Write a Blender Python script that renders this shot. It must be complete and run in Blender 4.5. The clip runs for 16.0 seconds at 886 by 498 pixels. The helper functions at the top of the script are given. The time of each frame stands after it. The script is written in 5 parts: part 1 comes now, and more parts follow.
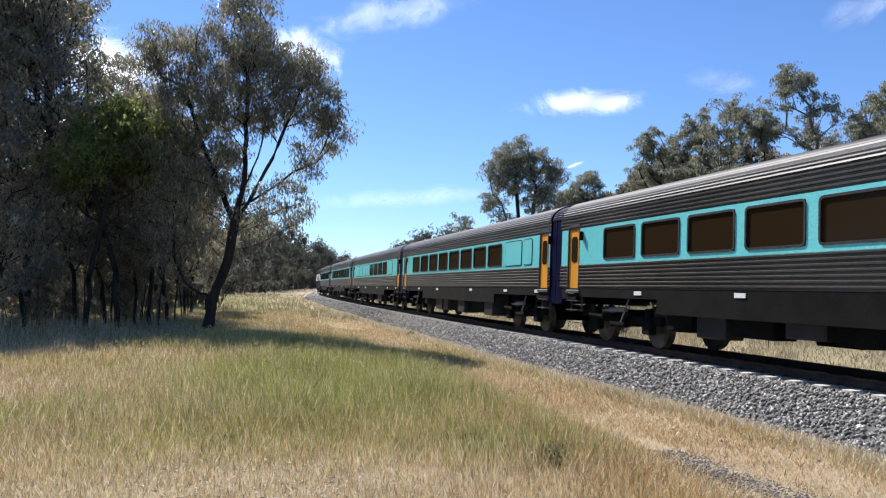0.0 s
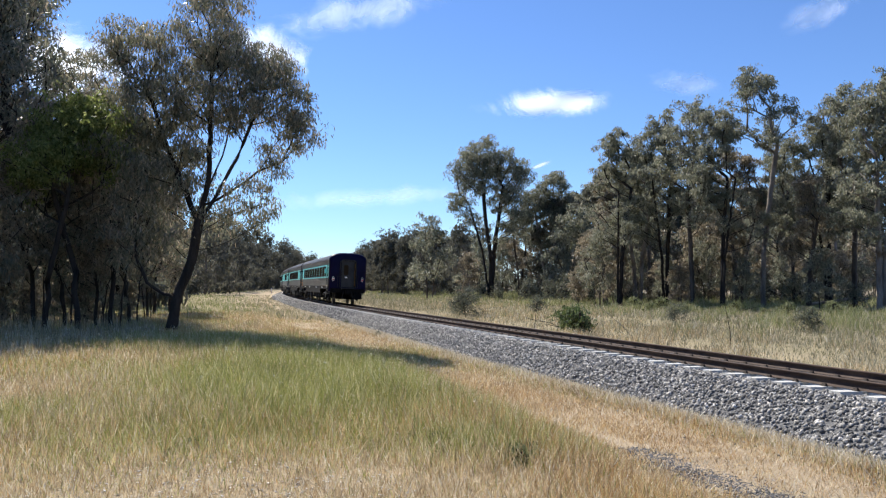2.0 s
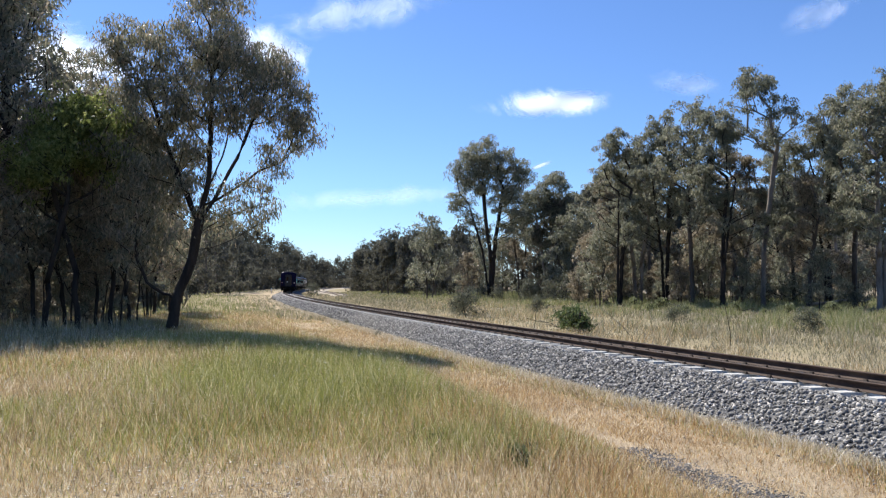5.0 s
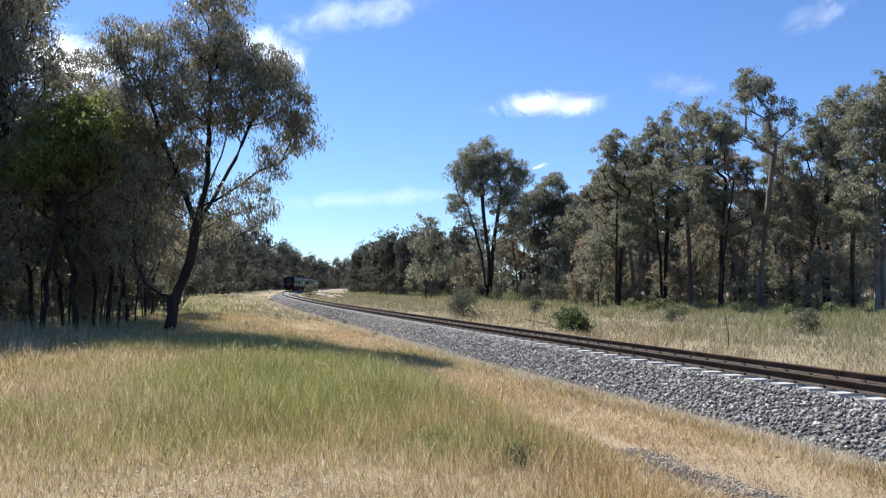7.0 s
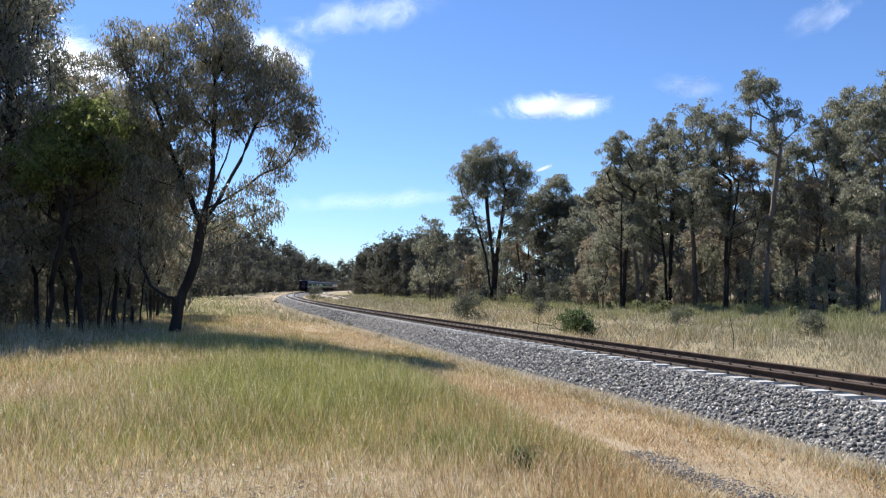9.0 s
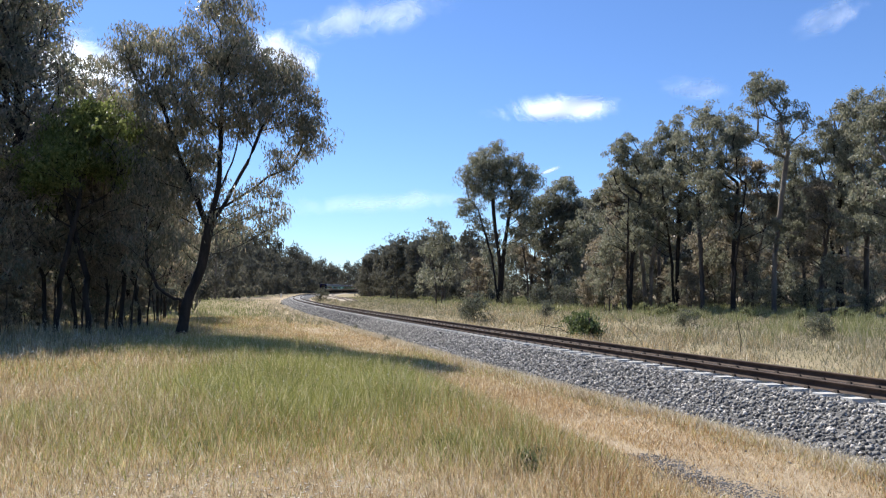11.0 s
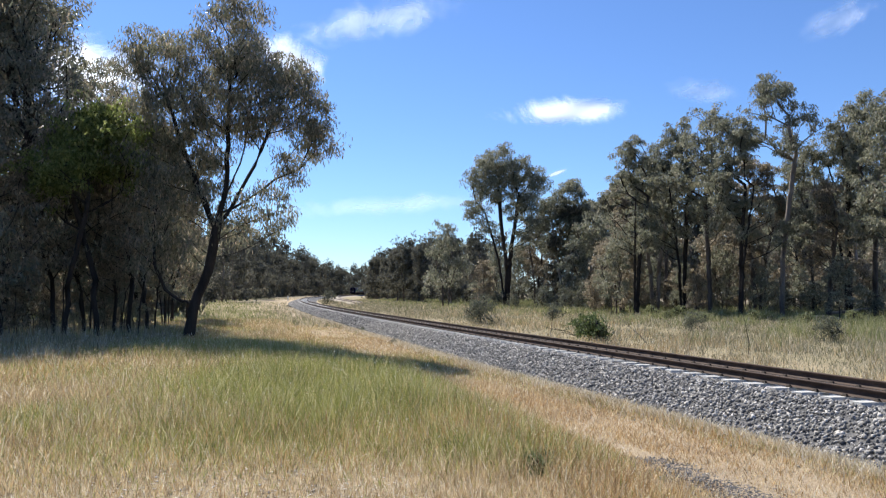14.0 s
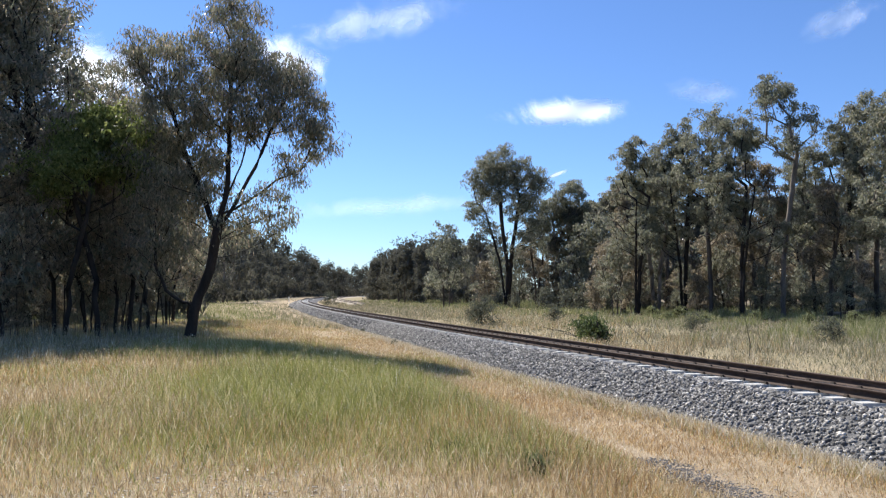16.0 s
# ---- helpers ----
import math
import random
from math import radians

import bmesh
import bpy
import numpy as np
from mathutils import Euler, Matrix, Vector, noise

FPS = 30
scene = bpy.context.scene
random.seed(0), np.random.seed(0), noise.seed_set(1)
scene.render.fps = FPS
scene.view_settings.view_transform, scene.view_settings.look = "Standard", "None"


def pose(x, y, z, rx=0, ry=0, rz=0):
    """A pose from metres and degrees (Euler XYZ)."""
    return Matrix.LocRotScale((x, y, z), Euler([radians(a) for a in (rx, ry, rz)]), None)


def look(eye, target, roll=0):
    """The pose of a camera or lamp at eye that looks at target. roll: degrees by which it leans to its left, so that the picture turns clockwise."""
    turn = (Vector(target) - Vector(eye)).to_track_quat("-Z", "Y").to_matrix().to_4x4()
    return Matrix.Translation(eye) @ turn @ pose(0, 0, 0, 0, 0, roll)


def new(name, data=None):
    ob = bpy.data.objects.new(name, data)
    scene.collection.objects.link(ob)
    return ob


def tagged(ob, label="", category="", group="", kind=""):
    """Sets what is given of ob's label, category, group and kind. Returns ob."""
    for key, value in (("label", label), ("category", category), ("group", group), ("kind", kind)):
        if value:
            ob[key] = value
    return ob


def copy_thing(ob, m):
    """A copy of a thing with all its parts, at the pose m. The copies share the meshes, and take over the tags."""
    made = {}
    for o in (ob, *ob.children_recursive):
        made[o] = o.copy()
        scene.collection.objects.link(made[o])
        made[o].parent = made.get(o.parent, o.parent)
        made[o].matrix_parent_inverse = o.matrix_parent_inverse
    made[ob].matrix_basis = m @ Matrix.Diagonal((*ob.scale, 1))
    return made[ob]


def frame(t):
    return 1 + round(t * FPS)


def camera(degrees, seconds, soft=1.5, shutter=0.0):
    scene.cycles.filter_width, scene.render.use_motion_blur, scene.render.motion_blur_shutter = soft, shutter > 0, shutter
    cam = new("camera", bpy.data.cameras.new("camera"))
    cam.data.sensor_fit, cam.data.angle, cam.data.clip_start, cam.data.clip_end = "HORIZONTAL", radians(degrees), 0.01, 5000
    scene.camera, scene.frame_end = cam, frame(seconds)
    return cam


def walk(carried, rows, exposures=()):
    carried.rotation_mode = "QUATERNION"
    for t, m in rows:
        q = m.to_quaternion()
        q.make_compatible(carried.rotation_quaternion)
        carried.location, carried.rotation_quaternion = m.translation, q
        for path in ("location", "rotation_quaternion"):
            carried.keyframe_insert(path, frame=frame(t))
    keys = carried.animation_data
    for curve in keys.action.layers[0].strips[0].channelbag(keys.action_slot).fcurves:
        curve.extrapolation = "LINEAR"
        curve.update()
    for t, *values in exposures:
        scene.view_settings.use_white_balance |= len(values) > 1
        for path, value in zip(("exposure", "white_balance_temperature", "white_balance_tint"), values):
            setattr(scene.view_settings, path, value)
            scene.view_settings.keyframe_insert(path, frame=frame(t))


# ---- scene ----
EYE = (0.0, 0.0, 1.75)
# seconds, degrees of pan to the right, tilt up, roll
TURNS = [
    (0, -1.22, 2.68, 0.05), (0.5, -0.76, 2.66, -0.05), (1, -0.26, 2.65, -0.07), (1.5, 0.47, 2.65, -0.10),
    (2, 1.27, 2.66, -0.15), (2.5, 1.64, 2.65, -0.13), (3, 1.33, 2.65, -0.12), (3.5, 1.26, 2.65, -0.10),
    (4, 1.20, 2.66, -0.12), (6.5, 1.39, 2.70, -0.04), (7, 1.38, 2.74, -0.06), (7.5, 1.32, 2.76, -0.05),
    (8, 1.27, 2.81, -0.04), (8.5, 1.20, 2.85, -0.02), (9, 1.05, 2.89, -0.06), (11.5, 0.46, 3.11, -0.02),
    (12, 0.33, 3.16, -0.03), (12.5, 0.23, 3.18, 0.02), (13, 0.15, 3.21, 0.04), (13.5, 0.12, 3.24, 0.00),
    (14, 0.07, 3.25, 0.03), (14.5, 0.06, 3.29, -0.01), (15, 0.01, 3.30, -0.01), (15.5, 0.00, 3.30, 0.01),
    (16, 0.00, 3.32, 0.00),
]
cam = camera(60.5, 16.0, soft=1.25)


def aim(pan, tilt, roll):
    a, b = radians(pan), radians(tilt)
    way = Vector((math.sin(a) * math.cos(b), math.cos(a) * math.cos(b), math.sin(b)))
    return look(EYE, Vector(EYE) + way * 10, roll)


walk(cam, [(t, aim(p, q, r)) for t, p, q, r in TURNS], exposures=[(0, 0.68), (16, 0.68)])

# ---------------------------------------------------------------- light
SUN_AZ, SUN_EL = -35.0, 46.5  # degrees right of +y, degrees up
world = bpy.data.worlds.new("sky")
scene.world = world
world.use_nodes = True
wn = world.node_tree.nodes
sky = wn.new("ShaderNodeTexSky")
sky.sky_type = "NISHITA"
sky.sun_disc = False
sky.sun_elevation = radians(SUN_EL)
sky.sun_rotation = radians(SUN_AZ)
sky.altitude = 150
sky.air_density = 1.0
sky.dust_density = 0.1
sky.ozone_density = 3.5
clear = wn.new("ShaderNodeMix")
clear.data_type, clear.blend_type = "RGBA", "MULTIPLY"
clear.inputs[0].default_value = 1.0
clear.inputs[7].default_value = (0.75, 0.93, 1.24, 1)
world.node_tree.links.new(sky.outputs[0], clear.inputs[6])
world.node_tree.links.new(clear.outputs[2], wn["Background"].inputs[0])
wn["Background"].inputs[1].default_value = 0.080

sun_data = bpy.data.lights.new("sun", "SUN")
sun_data.energy = 5.0
sun_data.angle = radians(0.53)
sun_data.color = (1.0, 0.95, 0.87)
sun = new("sun", sun_data)
sun_dir = Vector((math.sin(radians(SUN_AZ)) * math.cos(radians(SUN_EL)),
                  math.cos(radians(SUN_AZ)) * math.cos(radians(SUN_EL)), math.sin(radians(SUN_EL))))
sun.matrix_world = look(sun_dir * 60, (0, 0, 0))


# ---------------------------------------------------------------- the curve of the railway
R_CURVE, TH0, P0 = 1149.0, radians(17.2), (6.89, 13.0)
CX, CY = P0[0] + R_CURVE * math.cos(TH0), P0[1] + R_CURVE * math.sin(TH0)


# ---------------------------------------------------------------- materials
def material(name, rough=0.8, metal=0.0, spec=0.3):
    m = bpy.data.materials.new(name)
    m.use_nodes = True
    b = m.node_tree.nodes["Principled BSDF"]
    b.inputs["Roughness"].default_value = rough
    b.inputs["Metallic"].default_value = metal
    b.inputs["Specular IOR Level"].default_value = spec
    return m, m.node_tree.nodes, m.node_tree.links, b


def ramp(nodes, stops):
    r = nodes.new("ShaderNodeValToRGB")
    el = r.color_ramp.elements
    while len(el) < len(stops):
        el.new(0.5)
    for e, (p, c) in zip(el, stops):
        e.position, e.color = p, (*c, 1)
    return r


def noise_node(nodes, links, scale, detail=4, coord="Object", rough=0.55, stretch=None):
    tc = nodes.new("ShaderNodeTexCoord")
    n = nodes.new("ShaderNodeTexNoise")
    n.inputs["Scale"].default_value = scale
    n.inputs["Detail"].default_value = detail
    n.inputs["Roughness"].default_value = rough
    if stretch:
        mp = nodes.new("ShaderNodeMapping")
        mp.inputs["Scale"].default_value = stretch
        links.new(tc.outputs[coord], mp.inputs[0])
        links.new(mp.outputs[0], n.inputs["Vector"])
    else:
        links.new(tc.outputs[coord], n.inputs["Vector"])
    return n


def bump(nodes, links, bsdf, src, strength, dist):
    b = nodes.new("ShaderNodeBump")
    b.inputs["Strength"].default_value = strength
    b.inputs["Distance"].default_value = dist
    links.new(src, b.inputs["Height"])
    links.new(b.outputs[0], bsdf.inputs["Normal"])


def noisy(name, c1, c2, scale=4.0, rough=0.8, metal=0.0, spec=0.3, fine=60.0, bmp=0.3, dist=0.01, stretch=None):
    """Two colours mixed by coarse noise, with fine grain in tone and relief."""
    m, n, l, b = material(name, rough, metal, spec)
    a = noise_node(n, l, scale, 5, stretch=stretch)
    g = noise_node(n, l, fine, 3, stretch=stretch)
    r = ramp(n, [(0.32, c1), (0.68, c2)])
    l.new(a.outputs[0], r.inputs[0])
    mx = n.new("ShaderNodeMix")
    mx.data_type, mx.blend_type = "RGBA", "OVERLAY"
    mx.inputs[0].default_value = 0.5
    l.new(r.outputs[0], mx.inputs[6])
    l.new(g.outputs[0], mx.inputs[7])
    l.new(mx.outputs[2], b.inputs["Base Color"])
    bump(n, l, b, g.outputs[0], bmp, dist)
    return m


def leafy(name, stops, through_light=0.3, rough=0.55, spec=0.35):
    """Leaves: a colour for each leaf out of a ramp, some light let through."""
    m, n, l, b = material(name, rough, 0, spec)
    geo = n.new("ShaderNodeNewGeometry")
    r = ramp(n, stops)
    l.new(geo.outputs["Random Per Island"], r.inputs[0])
    big = noise_node(n, l, 0.5, 2)
    mx = n.new("ShaderNodeMix")
    mx.data_type, mx.blend_type = "RGBA", "OVERLAY"
    mx.inputs[0].default_value = 0.35
    l.new(r.outputs[0], mx.inputs[6])
    l.new(big.outputs[0], mx.inputs[7])
    l.new(mx.outputs[2], b.inputs["Base Color"])
    tr = n.new("ShaderNodeBsdfTranslucent")
    l.new(mx.outputs[2], tr.inputs[0])
    ms = n.new("ShaderNodeMixShader")
    ms.inputs[0].default_value = through_light
    l.new(b.outputs[0], ms.inputs[1])
    l.new(tr.outputs[0], ms.inputs[2])
    l.new(ms.outputs[0], n["Material Output"].inputs[0])
    return m


LEAF = leafy("gum_leaf", [(0.0, (0.112, 0.122, 0.08)), (0.5, (0.185, 0.187, 0.127)), (0.8, (0.265, 0.24, 0.165)), (1.0, (0.43, 0.34, 0.24))], 0.58, 0.36, 0.8)
LEAF_OLIVE = leafy("olive_leaf", [(0.0, (0.135, 0.147, 0.10)), (0.6, (0.24, 0.245, 0.17)), (1.0, (0.40, 0.37, 0.28))], 0.52, 0.5, 0.35)
LEAF_FAR = leafy("far_leaf", [(0.0, (0.078, 0.082, 0.062)), (0.6, (0.125, 0.124, 0.096)), (1.0, (0.19, 0.175, 0.137))], 0.4, 0.7, 0.15)
LEAF_BROWN = leafy("brownish_leaf", [(0.0, (0.15, 0.13, 0.09)), (0.6, (0.26, 0.225, 0.155)), (1.0, (0.44, 0.36, 0.26))], 0.58, 0.38, 0.7)
LEAF_GREEN = leafy("wattle_leaf", [(0.0, (0.10, 0.13, 0.035)), (0.6, (0.21, 0.245, 0.075)), (1.0, (0.34, 0.36, 0.14))], 0.65, 0.45, 0.4)
LEAF_SHRUB = leafy("shrub_leaf", [(0.0, (0.055, 0.085, 0.03)), (0.6, (0.115, 0.155, 0.055)), (1.0, (0.23, 0.26, 0.11))], 0.35)
LEAF_LIME = leafy("light_weed_leaf", [(0.0, (0.13, 0.155, 0.06)), (0.6, (0.24, 0.26, 0.115)), (1.0, (0.38, 0.38, 0.21))], 0.45)
LEAF_GREY = leafy("grey_shrub_leaf", [(0.0, (0.09, 0.10, 0.07)), (0.6, (0.15, 0.16, 0.11)), (1.0, (0.23, 0.22, 0.15))])
BARK = noisy("dark_bark", (0.012, 0.010, 0.009), (0.045, 0.037, 0.031), 2.5, 0.95, fine=30, bmp=0.9, dist=0.03, stretch=(1, 1, 0.25))
BARK_BROWN = noisy("grey_brown_bark", (0.04, 0.034, 0.029), (0.13, 0.11, 0.092), 2.0, 0.95, fine=28, bmp=0.8, dist=0.02, stretch=(1, 1, 0.25))
BARK_GREY = noisy("grey_bark", (0.10, 0.085, 0.07), (0.27, 0.235, 0.20), 1.5, 0.9, fine=24, bmp=0.6, dist=0.02, stretch=(1, 1, 0.3))
GRASS_DRY = leafy("dry_grass", [(0.0, (0.23, 0.16, 0.082)), (0.3, (0.45, 0.335, 0.185)), (0.7, (0.63, 0.495, 0.30)), (0.9, (0.76, 0.65, 0.455)), (1.0, (0.9, 0.85, 0.71))], 0.35, 0.55)
GRASS_GREEN = leafy("green_grass", [(0.0, (0.17, 0.185, 0.045)), (0.45, (0.31, 0.32, 0.10)), (0.8, (0.46, 0.43, 0.18)), (1.0, (0.70, 0.64, 0.40))], 0.35, 0.55)
GRASS_FAR = leafy("verge_green", [(0.0, (0.13, 0.16, 0.05)), (0.5, (0.27, 0.285, 0.12)), (1.0, (0.46, 0.42, 0.25))], 0.35, 0.6)
GRASS_PALE = leafy("pale_grass", [(0.0, (0.42, 0.34, 0.22)), (0.5, (0.62, 0.54, 0.39)), (1.0, (0.82, 0.77, 0.64))], 0.35, 0.6)
GRASS_GOLD = leafy("golden_grass", [(0.0, (0.28, 0.165, 0.07)), (0.4, (0.50, 0.325, 0.145)), (0.8, (0.68, 0.50, 0.265)), (1.0, (0.86, 0.74, 0.50))], 0.35, 0.55)
GRASS_MIX = leafy("verge_grass", [(0.0, (0.13, 0.132, 0.07)), (0.4, (0.245, 0.23, 0.14)), (0.75, (0.42, 0.365, 0.25)), (1.0, (0.66, 0.58, 0.44))], 0.35, 0.55)


def ground_material():
    m, n, l, b = material("grassy_earth", 0.95, 0, 0.1)
    big = noise_node(n, l, 0.16, 6)
    mid = noise_node(n, l, 1.3, 6)
    fine = noise_node(n, l, 22, 5, rough=0.7)
    r1 = ramp(n, [(0.35, (0.40, 0.30, 0.185)), (0.52, (0.46, 0.365, 0.235)), (0.68, (0.28, 0.26, 0.135))])
    l.new(big.outputs[0], r1.inputs[0])
    r2 = ramp(n, [(0.28, (0.27, 0.205, 0.13)), (0.55, (0.46, 0.37, 0.25)), (0.8, (0.60, 0.52, 0.38))])
    l.new(mid.outputs[0], r2.inputs[0])
    mx = n.new("ShaderNodeMix")
    mx.data_type = "RGBA"
    mx.inputs[0].default_value = 0.45
    l.new(r1.outputs[0], mx.inputs[6])
    l.new(r2.outputs[0], mx.inputs[7])
    # weedier soil on the inner side of the curve and in the wood, by distance from the curve's centre
    tc = n.new("ShaderNodeTexCoord")
    ds = n.new("ShaderNodeVectorMath")
    ds.operation = "DISTANCE"
    ds.inputs[1].default_value = (CX, CY, 0)
    l.new(tc.outputs["Object"], ds.inputs[0])
    mr = n.new("ShaderNodeMapRange")
    mr.inputs[1].default_value, mr.inputs[2].default_value = R_CURVE - 3.5, R_CURVE - 7.0
    mr.inputs[3].default_value, mr.inputs[4].default_value = 0.0, 0.75
    l.new(ds.outputs["Value"], mr.inputs[0])
    m2 = n.new("ShaderNodeMapRange")
    m2.inputs[1].default_value, m2.inputs[2].default_value = R_CURVE + 7.0, R_CURVE + 18.0
    m2.inputs[3].default_value, m2.inputs[4].default_value = 0.0, 0.6
    l.new(ds.outputs["Value"], m2.inputs[0])
    sm = n.new("ShaderNodeMath")
    l.new(mr.outputs[0], sm.inputs[0])
    l.new(m2.outputs[0], sm.inputs[1])
    wd = n.new("ShaderNodeMix")
    wd.data_type = "RGBA"
    wd.inputs[7].default_value = (0.25, 0.22, 0.13, 1)
    l.new(sm.outputs[0], wd.inputs[0])
    l.new(mx.outputs[2], wd.inputs[6])
    ov = n.new("ShaderNodeMix")
    ov.data_type, ov.blend_type = "RGBA", "OVERLAY"
    ov.inputs[0].default_value = 0.8
    l.new(fine.outputs[0], ov.inputs[7])
    # leaf litter under the woods on both sides, its colour darkened for the trees' shade
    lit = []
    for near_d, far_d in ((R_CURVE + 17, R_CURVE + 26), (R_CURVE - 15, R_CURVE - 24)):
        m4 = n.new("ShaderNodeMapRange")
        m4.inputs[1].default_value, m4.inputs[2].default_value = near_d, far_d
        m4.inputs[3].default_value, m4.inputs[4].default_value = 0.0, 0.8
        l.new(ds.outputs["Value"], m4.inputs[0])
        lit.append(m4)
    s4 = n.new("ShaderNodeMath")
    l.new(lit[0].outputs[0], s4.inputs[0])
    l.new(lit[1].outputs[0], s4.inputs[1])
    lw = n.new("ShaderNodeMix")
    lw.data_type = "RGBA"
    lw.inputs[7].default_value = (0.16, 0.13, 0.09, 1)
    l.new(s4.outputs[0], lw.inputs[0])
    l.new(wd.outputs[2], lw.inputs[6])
    # worn vehicle track between the ballast and the grass
    sub = n.new("ShaderNodeMath")
    sub.operation = "SUBTRACT"
    sub.inputs[1].default_value = R_CURVE + 4.8
    l.new(ds.outputs["Value"], sub.inputs[0])
    ab = n.new("ShaderNodeMath")
    ab.operation = "ABSOLUTE"
    l.new(sub.outputs[0], ab.inputs[0])
    wob = n.new("ShaderNodeMath")
    wob.operation = "ADD"
    l.new(ab.outputs[0], wob.inputs[0])
    l.new(mid.outputs[0], wob.inputs[1])
    m3 = n.new("ShaderNodeMapRange")
    m3.inputs[1].default_value, m3.inputs[2].default_value = 1.1, 2.1
    m3.inputs[3].default_value, m3.inputs[4].default_value = 0.25, 0.0
    l.new(wob.outputs[0], m3.inputs[0])
    wt = n.new("ShaderNodeMix")
    wt.data_type = "RGBA"
    wt.inputs[7].default_value = (0.40, 0.31, 0.225, 1)
    l.new(m3.outputs[0], wt.inputs[0])
    l.new(lw.outputs[2], wt.inputs[6])
    l.new(wt.outputs[2], ov.inputs[6])
    l.new(ov.outputs[2], b.inputs["Base Color"])
    bump(n, l, b, fine.outputs[0], 0.8, 0.05)
    return m


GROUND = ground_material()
BALLAST = noisy("ballast_bed", (0.08, 0.08, 0.08), (0.17, 0.165, 0.16), 6, 0.95, fine=18, bmp=1.0, dist=0.06)


def stone_material():
    m, n, l, b = material("ballast_stone", 0.9, 0, 0.25)
    geo = n.new("ShaderNodeNewGeometry")
    r = ramp(n, [(0.0, (0.085, 0.083, 0.08)), (0.5, (0.225, 0.216, 0.202)), (0.85, (0.385, 0.366, 0.335)), (1.0, (0.56, 0.53, 0.49))])
    l.new(geo.outputs["Random Per Island"], r.inputs[0])
    l.new(r.outputs[0], b.inputs["Base Color"])
    g = noise_node(n, l, 40, 3)
    bump(n, l, b, g.outputs[0], 0.4, 0.01)
    return m


STONE = stone_material()
PALE_GRAVEL = noisy("pale_dusty_gravel", (0.30, 0.26, 0.20), (0.44, 0.38, 0.30), 2.0, 0.95, fine=20, bmp=0.6, dist=0.04)
RAIL = noisy("rusty_rail_steel", (0.035, 0.022, 0.017), (0.085, 0.055, 0.04), 3, 0.75, 0.2, fine=50, bmp=0.2)
RAILTOP = noisy("worn_rail_head", (0.06, 0.046, 0.038), (0.11, 0.085, 0.07), 5, 0.75, 0.2, 0.1, fine=80, bmp=0.05)
CONCRETE = noisy("sleeper_concrete", (0.50, 0.48, 0.44), (0.70, 0.68, 0.63), 5, 0.9, fine=60, bmp=0.3)
CLIP = noisy("rail_clip_iron", (0.03, 0.025, 0.02), (0.06, 0.045, 0.035), 8, 0.7, 0.4)

STEEL = noisy("fluted_steel", (0.05, 0.044, 0.036), (0.09, 0.08, 0.066), 1.2, 0.45, 0.55, 0.5, fine=25, bmp=0.05, dist=0.003, stretch=(0.4, 1, 1))
ROOF_STEEL = noisy("roof_steel", (0.02, 0.02, 0.023), (0.04, 0.039, 0.043), 0.8, 0.5, 0.45, 0.3, fine=20, bmp=0.05, dist=0.003, stretch=(0.4, 1, 1))
TEAL = noisy("turquoise_paint", (0.15, 0.60, 0.61), (0.18, 0.66, 0.66), 0.9, 0.35, 0, 0.5, fine=30, bmp=0.03, dist=0.003)
ORANGE = noisy("orange_paint", (0.72, 0.28, 0.02), (0.80, 0.34, 0.03), 1.5, 0.4, 0, 0.5, fine=30, bmp=0.03, dist=0.003)
OCHRE = noisy("dull_ochre", (0.10, 0.06, 0.02), (0.16, 0.10, 0.035), 3, 0.7, 0, 0.2)
NAVY = noisy("navy_paint", (0.0012, 0.0012, 0.018), (0.0022, 0.0022, 0.032), 1.5, 0.4, 0, 0.08, fine=30, bmp=0.05, dist=0.004)
BLACK = noisy("sooty_underframe", (0.004, 0.0038, 0.0036), (0.011, 0.0105, 0.010), 2.5, 0.9, 0, 0.1, fine=25, bmp=0.2)
GREYMETAL = noisy("grime_grey_metal", (0.10, 0.10, 0.10), (0.22, 0.215, 0.21), 3, 0.6, 0.3, 0.4, fine=30, bmp=0.2)
WHEEL = noisy("wheel_steel", (0.04, 0.036, 0.03), (0.14, 0.12, 0.10), 3, 0.6, 0.4, 0.3)
END_GREY = noisy("shaded_grey_paint", (0.012, 0.012, 0.013), (0.028, 0.028, 0.03), 2, 0.55, 0, 0.3, fine=30, bmp=0.05)
DARKGREY = noisy("dark_grey_door", (0.05, 0.05, 0.052), (0.085, 0.085, 0.09), 2, 0.5, 0, 0.4, fine=30, bmp=0.05)
WHITE = noisy("white_plate", (0.72, 0.72, 0.70), (0.82, 0.82, 0.80), 5, 0.5, 0, 0.4, fine=60, bmp=0.05)
RED = noisy("red_lens", (0.35, 0.02, 0.02), (0.45, 0.03, 0.03), 5, 0.25, 0, 0.5)
RUBBER = noisy("black_rubber", (0.015, 0.015, 0.016), (0.03, 0.03, 0.03), 4, 0.6, 0, 0.3)


def glass_material():
    m, n, l, b = material("tinted_glass", 0.06, 0, 0.03)
    b.inputs["Base Color"].default_value = (0.028, 0.017, 0.008, 1)
    g = noise_node(n, l, 1.5, 2)
    bump(n, l, b, g.outputs[0], 0.02, 0.01)
    return m


GLASS = glass_material()


